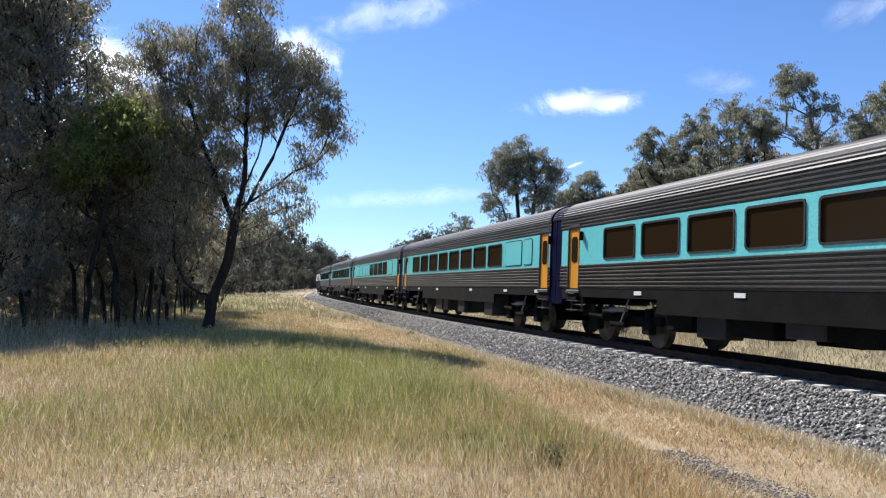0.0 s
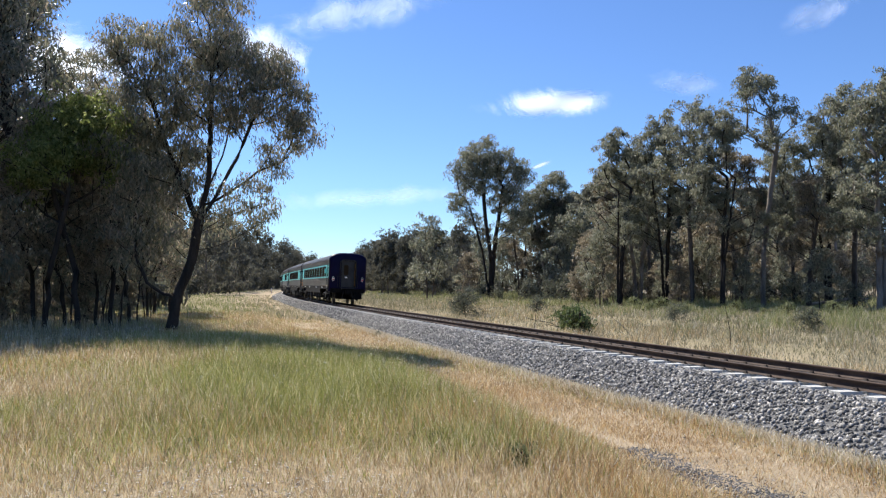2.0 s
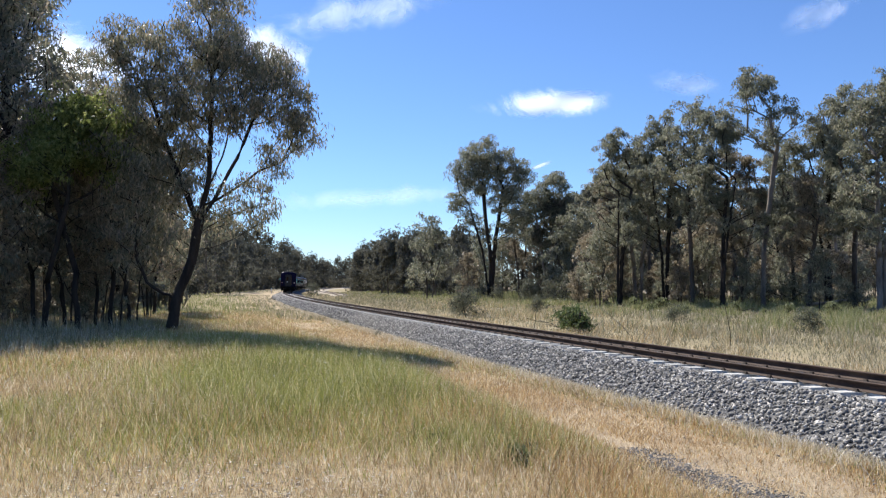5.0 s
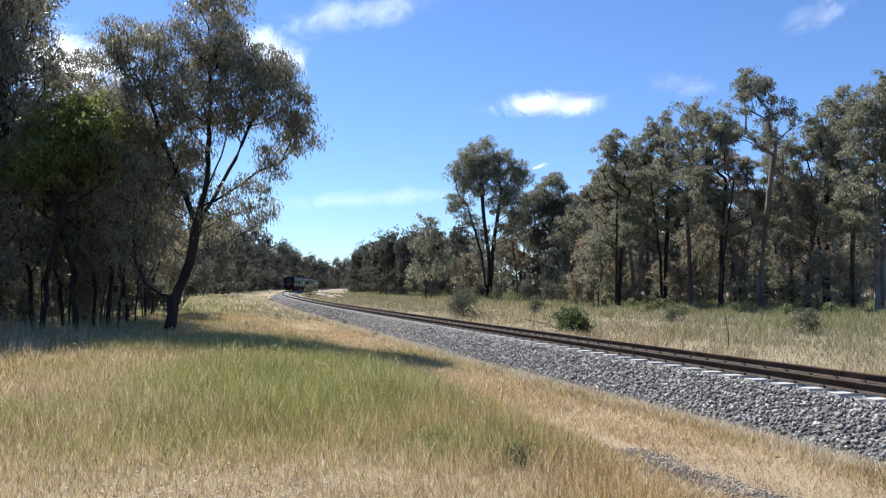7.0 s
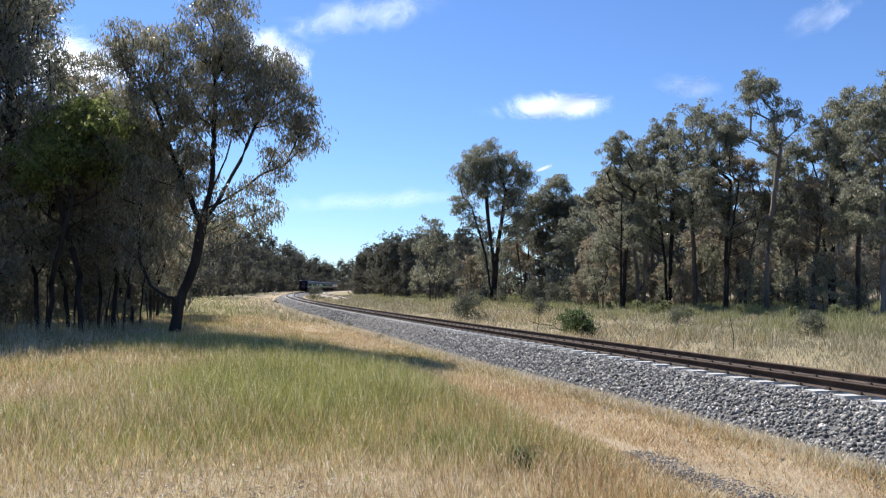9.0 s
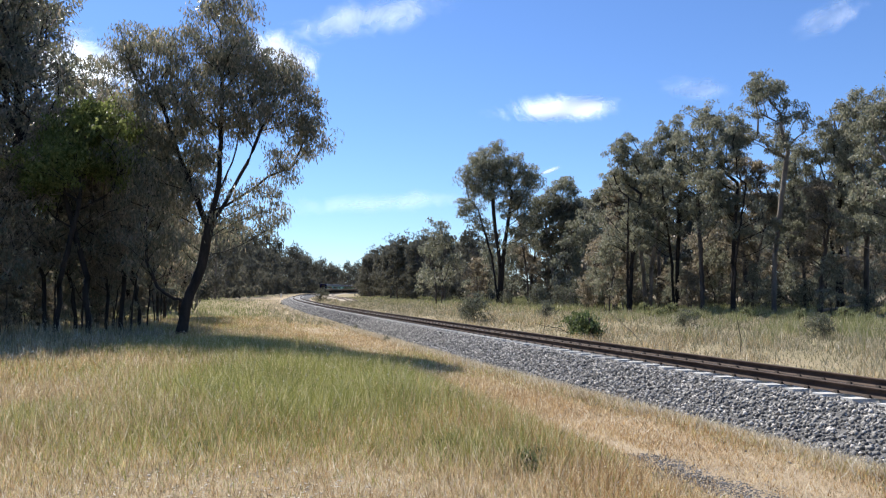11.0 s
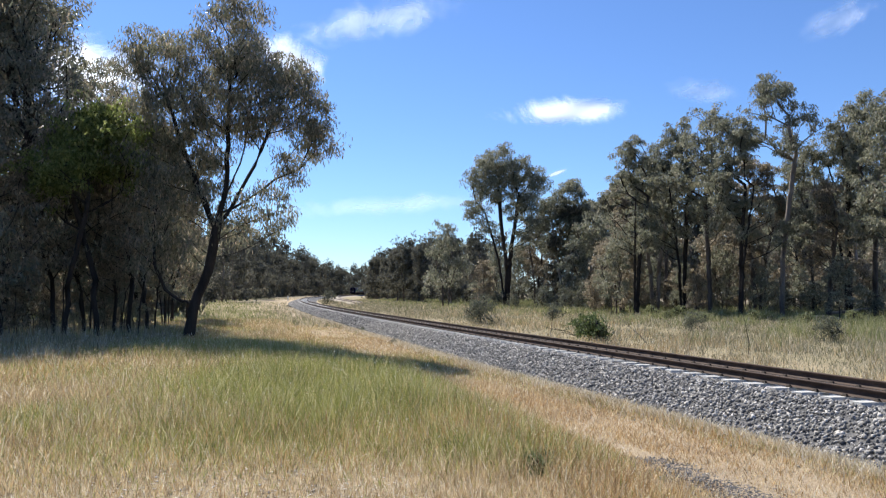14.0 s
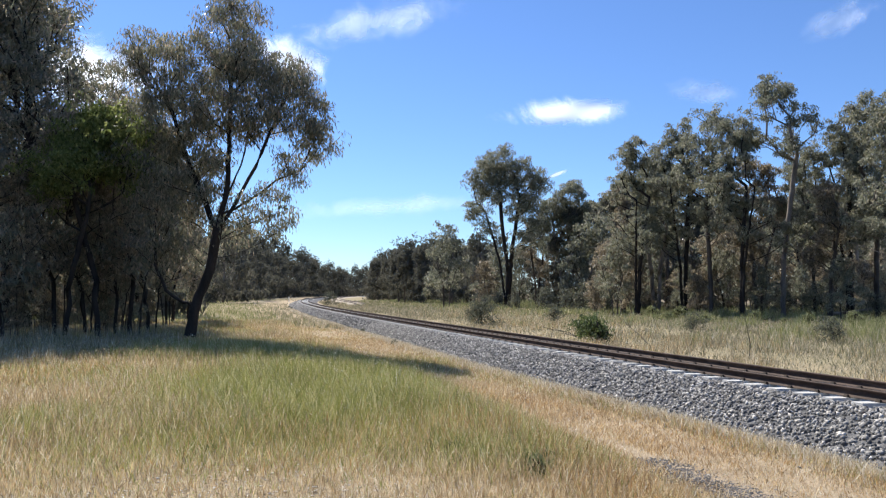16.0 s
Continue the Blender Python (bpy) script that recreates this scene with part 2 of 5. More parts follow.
def cloud_material(name, most):
    m, n, l, b = material(name, 1.0, 0, 0)
    n.remove(b)
    tc = n.new("ShaderNodeTexCoord")
    mp = n.new("ShaderNodeMapping")
    mp.inputs["Scale"].default_value = (2.0, 1.0, 2.0)
    l.new(tc.outputs["Object"], mp.inputs[0])
    no = n.new("ShaderNodeTexNoise")
    no.inputs["Scale"].default_value = 0.0045
    no.inputs["Detail"].default_value = 8
    no.inputs["Roughness"].default_value = 0.62
    no.inputs["Distortion"].default_value = 0.6
    oi = n.new("ShaderNodeObjectInfo")
    add = n.new("ShaderNodeVectorMath")
    add.operation = "MULTIPLY_ADD"
    add.inputs[1].default_value = (1, 1, 1)
    l.new(tc.outputs["Object"], add.inputs[0])
    l.new(oi.outputs["Location"], add.inputs[2])
    l.new(add.outputs[0], no.inputs["Vector"])
    # falls off towards the rim of each sheet
    uv = n.new("ShaderNodeVectorMath")
    uv.operation = "LENGTH"
    gr = n.new("ShaderNodeMapping")
    gr.inputs["Location"].default_value = (-1, -1, -1)
    gr.inputs["Scale"].default_value = (2, 2, 2)
    l.new(tc.outputs["Generated"], gr.inputs[0])
    flat = n.new("ShaderNodeVectorMath")
    flat.operation = "MULTIPLY"
    flat.inputs[1].default_value = (1, 1, 0)
    l.new(gr.outputs[0], flat.inputs[0])
    l.new(flat.outputs[0], uv.inputs[0])
    mm = n.new("ShaderNodeMath")
    mm.operation = "MULTIPLY_ADD"
    mm.inputs[1].default_value = -0.62
    l.new(uv.outputs["Value"], mm.inputs[0])
    l.new(no.outputs[0], mm.inputs[2])
    rr = n.new("ShaderNodeMapRange")
    rr.inputs[1].default_value, rr.inputs[2].default_value = 0.0, 0.5
    rr.inputs[3].default_value, rr.inputs[4].default_value = 0.0, most
    rr.interpolation_type = "SMOOTHSTEP"
    l.new(mm.outputs[0], rr.inputs[0])
    d = n.new("ShaderNodeBsdfDiffuse")
    d.inputs[0].default_value = (0.9, 0.9, 0.9, 1)
    t2 = n.new("ShaderNodeBsdfTranslucent")
    t2.inputs[0].default_value = (0.95, 0.95, 0.95, 1)
    ms0 = n.new("ShaderNodeAddShader")
    l.new(d.outputs[0], ms0.inputs[0])
    l.new(t2.outputs[0], ms0.inputs[1])
    tp = n.new("ShaderNodeBsdfTransparent")
    ms = n.new("ShaderNodeMixShader")
    l.new(rr.outputs[0], ms.inputs[0])
    l.new(tp.outputs[0], ms.inputs[1])
    l.new(ms0.outputs[0], ms.inputs[2])
    l.new(ms.outputs[0], n["Material Output"].inputs[0])
    return m


CLOUD = cloud_material("cloud_vapour", 0.95)
WISP = cloud_material("thin_cloud_vapour", 0.32)
HAZE = cloud_material("faint_haze", 0.2)


# ---------------------------------------------------------------- mesh helpers
def mesh_of(name, verts, faces, mat, smooth=False, mats=None, index=None):
    me = bpy.data.meshes.new(name)
    verts = np.asarray(verts, dtype=np.float32).reshape(-1, 3)
    if isinstance(faces, np.ndarray) and faces.ndim == 2:
        k = faces.shape[1]
        me.vertices.add(len(verts))
        me.vertices.foreach_set("co", verts.ravel())
        me.loops.add(faces.size)
        me.loops.foreach_set("vertex_index", faces.astype(np.int32).ravel())
        me.polygons.add(len(faces))
        me.polygons.foreach_set("loop_start", np.arange(0, faces.size, k, dtype=np.int32))
        me.polygons.foreach_set("loop_total", np.full(len(faces), k, dtype=np.int32))
        me.update(calc_edges=True)
    else:
        me.from_pydata(verts.tolist(), [], faces)
        me.update()
    for mm in (mats or [mat]):
        me.materials.append(mm)
    if index is not None:
        me.polygons.foreach_set("material_index", np.asarray(index, dtype=np.int32))
    if smooth:
        me.polygons.foreach_set("use_smooth", np.ones(len(me.polygons), dtype=bool))
    return me


def thing(name, label, category, group="", kind="", m=None):
    e = new(name)
    e.empty_display_size = 0.3
    tagged(e, label, category, group, kind)
    if m is not None:
        e.matrix_world = m
    return e


def child(name, me, parent, label="", loc=None):
    o = new(name, me)
    o.parent = parent
    if loc is not None:
        o.location = loc
    if label:
        o["label"] = label
    return o


def part(name, bm, mat, parent, label="", smooth=False):
    me = bpy.data.meshes.new(name)
    bm.to_mesh(me)
    bm.free()
    me.materials.append(mat)
    if smooth:
        me.polygons.foreach_set("use_smooth", np.ones(len(me.polygons), dtype=bool))
    return child(name, me, parent, label)


def box(bm, x0, x1, y0, y1, z0, z1, bev=0.0):
    r = bmesh.ops.create_cube(bm, size=1.0)
    vs = r["verts"]
    bmesh.ops.scale(bm, vec=(x1 - x0, y1 - y0, z1 - z0), verts=vs)
    bmesh.ops.translate(bm, vec=((x0 + x1) / 2, (y0 + y1) / 2, (z0 + z1) / 2), verts=vs)
    if bev > 0:
        es = list({e for v in vs for e in v.link_edges})
        bmesh.ops.bevel(bm, geom=es, offset=bev, segments=1, affect="EDGES")


def rod(bm, p, q, r0, r1=None, seg=10):
    p, q = Vector(p), Vector(q)
    d = q - p
    m = Matrix.Translation((p + q) / 2) @ d.to_track_quat("Z", "Y").to_matrix().to_4x4()
    bmesh.ops.create_cone(bm, cap_ends=True, segments=seg, radius1=r0, radius2=r0 if r1 is None else r1, depth=d.length, matrix=m)


def extrude_profile(pts, x0, x1, closed=False):
    """A sheet swept along x from the open or closed profile pts of (y, z)."""
    n = len(pts)
    v = [(x0, y, z) for y, z in pts] + [(x1, y, z) for y, z in pts]
    f = [(i, i + 1, n + i + 1, n + i) for i in range(n - 1)]
    if closed:
        f.append((n - 1, 0, n, 2 * n - 1))
        f.append(tuple(range(n)))
        f.append(tuple(range(2 * n - 1, n - 1, -1)))
    return v, f


# ---------------------------------------------------------------- the line of the railway
RAIL_Z, CANT = 0.28, 0.04
GAUGE = 0.752


def ease(s):
    """Metres by which the line swings out to the left of the plain arc, past its easier first stretch."""
    return 0.075 * np.logaddexp(0.0, (np.asarray(s, float) - 35.0) / 10.0)


def track_np(s, u):
    th = TH0 - s / R_CURVE
    r = R_CURVE + u + ease(s)
    return CX - r * np.cos(th), CY - r * np.sin(th)


def on_track(s, u=0.0):
    """Place s metres along the line, u metres to its left."""
    x, y = track_np(s, u)
    return float(x), float(y)


def across(x, y):
    """Metres to the left of the line's centre."""
    s = R_CURVE * (TH0 - np.arctan2(CY - y, CX - x))
    return np.hypot(x - CX, y - CY) - R_CURVE - ease(s)


def ground_z(x, y):
    x, y = np.asarray(x, float), np.asarray(y, float)
    u = across(x, y)
    left = np.clip((u - 3.0) / 7.0, 0, 1)
    left = left * left * (3 - 2 * left)
    right = np.clip((-u - 3.0) / 25.0, 0, 1)
    z = -0.37 + np.where(u > 0, 0.37 * left, 0.25 * right)
    z = z + 0.05 * np.sin(x * 0.31 + 1.0) * np.sin(y * 0.23) + 0.02 * np.sin(x * 1.3 + y * 0.7)
    return np.where(np.abs(u) < 3.0, np.minimum(z, -0.42), z)


def make_ground():
    def steps(a):
        return np.concatenate([-np.flip(a)[:-1], a]) if a[0] == 0 else a
    fine = np.arange(0, 45, 0.9)
    far = 45 + np.cumsum(np.linspace(1, 60, 55))
    far = np.concatenate([far, [far[-1] + 800, far[-1] + 2200, far[-1] + 3400]])
    xs = steps(np.concatenate([fine, far]))
    ys = np.concatenate([-np.flip(far), np.arange(-45, 70, 0.9), 70 + np.cumsum(np.linspace(0.8, 60, 62)), [2800, 4900]])
    X, Y = np.meshgrid(xs, ys)
    Z = ground_z(X, Y)
    nx, ny = len(xs), len(ys)
    i = np.arange(nx * ny).reshape(ny, nx)
    f = np.stack([i[:-1, :-1], i[:-1, 1:], i[1:, 1:], i[1:, :-1]], -1).reshape(-1, 4)
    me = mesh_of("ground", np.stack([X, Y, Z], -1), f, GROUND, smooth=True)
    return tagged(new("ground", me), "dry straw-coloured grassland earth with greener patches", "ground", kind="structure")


make_ground()

# ---- ballast bed, rails and sleepers
S0, S1 = -70.0, 620.0


def sweep(name, profile, mat, s_list, closed=False, smooth=False):
    s = np.asarray(s_list)
    rings = []
    for u, dz in profile:
        x, y = track_np(s, u)
        rings.append(np.stack([x, y, np.full_like(x, RAIL_Z + dz) + CANT * (u - GAUGE)], -1))
    k, n = len(rings), len(s)
    V = np.stack(rings, 1).reshape(-1, 3)
    i = np.arange(n * k).reshape(n, k)
    j = np.roll(i, -1, axis=1) if closed else i[:, 1:]
    a = i if closed else i[:, :-1]
    f = np.stack([a[:-1], j[:-1], j[1:], a[1:]], -1).reshape(-1, 4)
    return mesh_of(name, V, f, mat, smooth=smooth)


svals = np.concatenate([np.arange(S0, 120, 1.0), np.arange(120, S1, 4.0)])
bed = thing("railway_track", "single canted railway line on grey ballast with concrete sleepers", "railway", kind="structure")
child("ballast_bed", sweep("ballast_bed", [(-3.05, -0.75), (-2.75, -0.50), (-1.7, -0.21), (-0.95, -0.215), (0.0, -0.22), (0.95, -0.22), (1.6, -0.23), (2.2, -0.43), (2.75, -0.68), (3.1, -0.85)], BALLAST, svals, smooth=True), bed, "grey crushed stone ballast")
HEAD = [(-0.035, -0.03), (-0.037, -0.008), (-0.028, 0.0), (0.028, 0.0), (0.037, -0.008), (0.035, -0.03)]
WEB = [(0.010, -0.045), (0.009, -0.125), (0.070, -0.145), (0.070, -0.155), (-0.070, -0.155), (-0.070, -0.145), (-0.009, -0.125), (-0.010, -0.045)]
for side in (1, -1):
    prof = [(side * GAUGE + a, b) for a, b in WEB + HEAD]
    k = len(prof)
    me = sweep("rail", prof, RAIL, svals, closed=True)
    me.materials.append(RAILTOP)
    idx = np.zeros(len(me.polygons), dtype=np.int32)
    idx[np.arange(len(idx)) % k == len(WEB) + 2] = 1
    me.polygons.foreach_set("material_index", idx)
    child("rail", me, bed, "rust-brown steel rail with a worn head")


def sleeper_mesh(name, places):
    prof = [(-1.25, -0.16), (-0.95, -0.155), (-0.5, -0.19), (0.5, -0.19), (0.95, -0.155), (1.25, -0.16)]
    V, F = [], []
    for s in places:
        b = len(V)
        for u, dz in prof:
            for ds, d2 in ((-0.125, -0.12), (-0.10, 0.0), (0.10, 0.0), (0.125, -0.12)):
                V.append((ds, u, dz + d2 + CANT * (u - GAUGE)) if name == "sleeper" else (*on_track(s + ds, u), RAIL_Z + dz + d2 + CANT * (u - GAUGE)))
        for i in range(len(prof) - 1):
            for j in range(3):
                a = b + i * 4 + j
                F.append((a, a + 4, a + 5, a + 1))
        F.append((b, b + 1, b + 2, b + 3))
        e = b + (len(prof) - 1) * 4
        F.append((e + 3, e + 2, e + 1, e))
    return mesh_of(name, V, F, CONCRETE)


def track_pose(s, u=0.0, z=RAIL_Z):
    th = TH0 - s / R_CURVE
    x, y = on_track(s, u)
    return Matrix.Translation((x, y, z)) @ Matrix.Rotation(th + math.pi / 2, 4, "Z")


sl = sleeper_mesh("sleeper", [0])
near = [-14 + 0.6 * i for i in range(300)]
for s in near:
    o = child("sleeper", sl, bed)
    o.matrix_world = track_pose(s + random.uniform(-0.015, 0.015)) @ pose(0, 0, 0, 0, 0, random.uniform(-0.6, 0.6))
tagged(child("far_sleepers", sleeper_mesh("far_sleepers", list(np.arange(-70, -14.3, 0.6)) + list(np.arange(near[-1] + 0.6, 420, 0.6))), bed), kind="stuff")


def clips():
    V, F = [], []
    base = [(-0.05, -0.03, 0), (0.05, -0.03, 0), (0.05, 0.03, 0), (-0.05, 0.03, 0), (-0.03, -0.015, 0.045), (0.03, -0.015, 0.045), (0.03, 0.015, 0.045), (-0.03, 0.015, 0.045)]
    quads = [(0, 1, 5, 4), (1, 2, 6, 5), (2, 3, 7, 6), (3, 0, 4, 7), (4, 5, 6, 7)]
    for s in near[:150]:
        for u in (GAUGE + 0.11, GAUGE - 0.11, -GAUGE + 0.11, -GAUGE - 0.11):
            b = len(V)
            for ds, du, dz in base:
                V.append((*on_track(s + ds, u + du), RAIL_Z - 0.158 + dz + CANT * (u - GAUGE)))
            F += [tuple(b + i for i in q) for q in quads]
    return mesh_of("rail_clips", V, F, CLIP)


tagged(child("rail_clips", clips(), bed), kind="stuff")


def stones(n_near=38000, n_far=16000):
    rng = np.random.default_rng(5)
    s = np.concatenate([rng.uniform(-8, 32, n_near), rng.uniform(32, 130, n_far)])
    n = len(s)
    u = np.where(rng.random(n) < 0.72, rng.uniform(0.95, 2.85, n), rng.uniform(-2.4, 0.95, n))
    far = s > 32
    # bed height under each stone
    prof_u = np.array([-3.05, -2.75, -1.7, -0.95, 0.0, 0.95, 1.6, 2.2, 2.75, 3.1])
    prof_z = np.array([-0.75, -0.50, -0.21, -0.215, -0.22, -0.22, -0.23, -0.43, -0.68, -0.85])
    keep = ~((np.abs(np.abs(u) - GAUGE) < 0.16))
    phase = (s + 14) / 0.6 % 1.0
    keep &= ~((np.minimum(phase, 1 - phase) < 0.24) & (np.abs(u) < 1.15))
    s, u, far = s[keep], u[keep], far[keep]
    n = len(s)
    z = np.interp(u, prof_u, prof_z) + RAIL_Z + CANT * (u - GAUGE)
    x, y = track_np(s, u)
    size = rng.uniform(0.02, 0.038, n) * np.where(far, 1.5, 1.0)
    base = np.array([(1, 0, 0), (-1, 0, 0), (0, 1, 0), (0, -1, 0), (0, 0, 1), (0, 0, -1)], float)
    v = base[None] * (1 + rng.uniform(-0.35, 0.45, (n, 6, 1))) * rng.uniform(0.65, 1.35, (n, 1, 3)) + rng.uniform(-0.25, 0.25, (n, 6, 3))
    a, b = rng.uniform(0, 6.28, n), rng.uniform(-1.2, 1.2, n)
    ca, sa, cb, sb = np.cos(a), np.sin(a), np.cos(b), np.sin(b)
    Z0 = np.zeros(n)
    Rm = np.stack([np.stack([ca, -sa * cb, sa * sb], -1), np.stack([sa, ca * cb, -ca * sb], -1), np.stack([Z0, sb, cb], -1)], 1)
    v = np.einsum("nij,nkj->nki", Rm, v) * size[:, None, None] + np.stack([x, y, z + size * 0.35], -1)[:, None]
    tri = np.array([(0, 2, 4), (2, 1, 4), (1, 3, 4), (3, 0, 4), (2, 0, 5), (1, 2, 5), (3, 1, 5), (0, 3, 5)])
    f = (tri[None] + (np.arange(n) * 6)[:, None, None]).reshape(-1, 3)
    return mesh_of("ballast_stones", v.reshape(-1, 3), f, STONE)


tagged(child("ballast_stones", stones(), bed, "loose grey crushed ballast stones"), kind="stuff")


def siding():
    """A second line that leaves the main one far off and runs on through the grass on its inner side."""
    e = thing("siding_track", "rusty second railway line curving through the grass", "railway", kind="structure")
    ss = np.arange(104, 400, 4.0)
    off = -9.0 * (1 - np.clip((ss - 120) / 290, 0, 1) ** 1.6)

    def strip(name, prof, mat, lab):
        rings = []
        for u, z in prof:
            x, y = track_np(ss, off + u)
            rings.append(np.stack([x, y, z - 0.45 * np.clip((128 - ss) / 24, 0, 1)], -1))
        k, n = len(rings), len(ss)
        i = np.arange(n * k).reshape(n, k)
        f = np.stack([i[:-1, :-1], i[:-1, 1:], i[1:, 1:], i[1:, :-1]], -1).reshape(-1, 4)
        child(name, mesh_of(name, np.stack(rings, 1).reshape(-1, 3), f, mat, smooth=True), e, lab)
    strip("siding_ballast", [(-2.2, -0.4), (-1.4, -0.02), (1.4, -0.02), (2.2, -0.4)], PALE_GRAVEL, "pale gravel bed")
    for sd in (1, -1):
        c = sd * GAUGE
        strip("siding_rail", [(c - 0.04, 0.0), (c - 0.04, 0.16), (c + 0.04, 0.16), (c + 0.04, 0.0)], RAIL, "dark rusty rail")


siding()


# ---------------------------------------------------------------- the train
CAR, HALF_W = 21.5, 1.40


def ribs(z0, z1, n, y, depth=0.022):
    """Profile of a fluted wall from z0 up to z1."""
    pts = []
    h = (z1 - z0) / n
    for i in range(n):
        a = z0 + i * h
        pts += [(y, a), (y, a + h * 0.42), (y + depth, a + h * 0.55), (y + depth, a + h * 0.88)]
    pts.append((y, z1))
    return pts


def roof_profile():
    """Half of the roof, from the eaves to the ridge, fluted."""
    pts = []
    n = 26
    for i in range(n + 1):
        a = i / n * math.pi / 2
        y = 1.41 * math.cos(a) ** 0.72
        z = 3.30 + 0.55 * math.sin(a) ** 0.95
        k = 0.014 if i % 2 else 0.0
        pts.append((max(y + k * math.cos(a), 0.0), z + k * math.sin(a)))
    return pts


def wall_with_openings(x0, x1, z0, z1, y, holes, mat, name, parent, thick=0.05):
    """A flat band along x with rectangular openings (xa, xb, za, zb), sorted."""
    bm = bmesh.new()
    sgn = 1 if y > 0 else -1
    xs = sorted({x0, x1, *[q for h in holes for q in h[:2]]})
    zs = sorted({z0, z1, *[q for h in holes for q in h[2:]]})
    grid = {(i, k): bm.verts.new((xs[i], y, zs[k])) for i in range(len(xs)) for k in range(len(zs))}
    for i in range(len(xs) - 1):
        for k in range(len(zs) - 1):
            cx, cz = (xs[i] + xs[i + 1]) / 2, (zs[k] + zs[k + 1]) / 2
            if any(a < cx < b and c < cz < d for a, b, c, d in holes):
                continue
            q = [grid[i, k], grid[i + 1, k], grid[i + 1, k + 1], grid[i, k + 1]]
            bm.faces.new(q if sgn < 0 else q[::-1])
    bmesh.ops.delete(bm, geom=[v for v in bm.verts if not v.link_faces], context="VERTS")
    bmesh.ops.solidify(bm, geom=list(bm.faces), thickness=thick)
    return part(name, bm, mat, parent)


def rounded(bm, xa, xb, za, zb, y0, y1, r=0.09, ring=0.0):
    """A rounded rectangular plate, or a ring of that width, between y0 and y1."""
    def outline(xa, xb, za, zb, r):
        o = []
        for cx, cz, a0 in ((xb - r, zb - r, 0), (xa + r, zb - r, 90), (xa + r, za + r, 180), (xb - r, za + r, 270)):
            for k in range(4):
                a = radians(a0 + k * 30)
                o.append((cx + r * math.cos(a), cz + r * math.sin(a)))
        return o
    out = outline(xa, xb, za, zb, r)
    n = len(out)
    A = [bm.verts.new((x, y0, z)) for x, z in out]
    B = [bm.verts.new((x, y1, z)) for x, z in out]
    for i in range(n):
        bm.faces.new((A[i], A[(i + 1) % n], B[(i + 1) % n], B[i]))
    if ring > 0:
        inn = outline(xa + ring, xb - ring, za + ring, zb - ring, max(r - ring, 0.01))
        C = [bm.verts.new((x, y0, z)) for x, z in inn]
        D = [bm.verts.new((x, y1, z)) for x, z in inn]
        for i in range(n):
            j = (i + 1) % n
            bm.faces.new((C[j], C[i], D[i], D[j]))
            bm.faces.new((B[i], B[j], D[j], D[i]))
            bm.faces.new((A[j], A[i], C[i], C[j]))
    else:
        bm.faces.new(B)
        bm.faces.new(A[::-1])


WIN_LO, WIN_HI = 2.08, 2.86
TEAL_LO, TEAL_HI = 1.97, 2.95


def bogie(parent, x):
    b = child("bogie", None, parent, "grimy black bogie")
    b.location = (x, 0, 0)
    bm = bmesh.new()
    for sd in (1, -1):
        box(bm, -1.75, 1.75, sd * 1.0 - 0.07, sd * 1.0 + 0.07, 0.52, 0.72, 0.03)
        for ax in (-1.25, 1.25):
            box(bm, ax - 0.19, ax + 0.19, sd * 1.06 - 0.1, sd * 1.06 + 0.1, 0.30, 0.64, 0.04)
            rod(bm, (ax, sd * 1.06, 0.62), (ax, sd * 1.06, 0.9), 0.1)
        rod(bm, (-0.35, sd * 1.13, 0.5), (0.35, sd * 1.13, 0.5), 0.09)
        rod(bm, (-0.55, sd * 1.16, 0.78), (-0.1, sd * 1.16, 0.52), 0.05)
        rod(bm, (0.62, sd * 1.2, 0.66), (1.35, sd * 1.2, 0.68), 0.075)
    box(bm, -0.5, 0.5, -1.0, 1.0, 0.45, 0.85, 0.04)
    part("bogie_frame", bm, BLACK, b)
    for sd in (1, -1):
        bm = bmesh.new()
        rod(bm, (-0.5, sd * 1.24, 0.86), (0.25, sd * 1.24, 0.82), 0.06, seg=12)
        rod(bm, (0.2, sd * 1.24, 0.82), (0.62, sd * 1.24, 0.80), 0.03, seg=8)
        rod(bm, (-0.62, sd * 1.24, 1.1), (-0.3, sd * 1.26, 0.55), 0.022, seg=8)
        part("damper", bm, GREYMETAL, b, "dusty grey damper")
    for ax in (-1.25, 1.25):
        for sd in (1, -1):
            bm = bmesh.new()
            rod(bm, (ax, sd * 0.69, 0.46), (ax, sd * 0.82, 0.46), 0.46, seg=28)
            rod(bm, (ax, sd * 0.66, 0.46), (ax, sd * 0.69, 0.46), 0.485, seg=28)
            rod(bm, (ax, sd * 0.80, 0.46), (ax, sd * 0.845, 0.46), 0.16, seg=16)
            part("wheel", bm, WHEEL, b)
    for ax in (-1.25, 1.25):
        bm = bmesh.new()
        rod(bm, (ax, -0.7, 0.46), (ax, 0.7, 0.46), 0.08)
        part("axle", bm, BLACK, b)
    return b


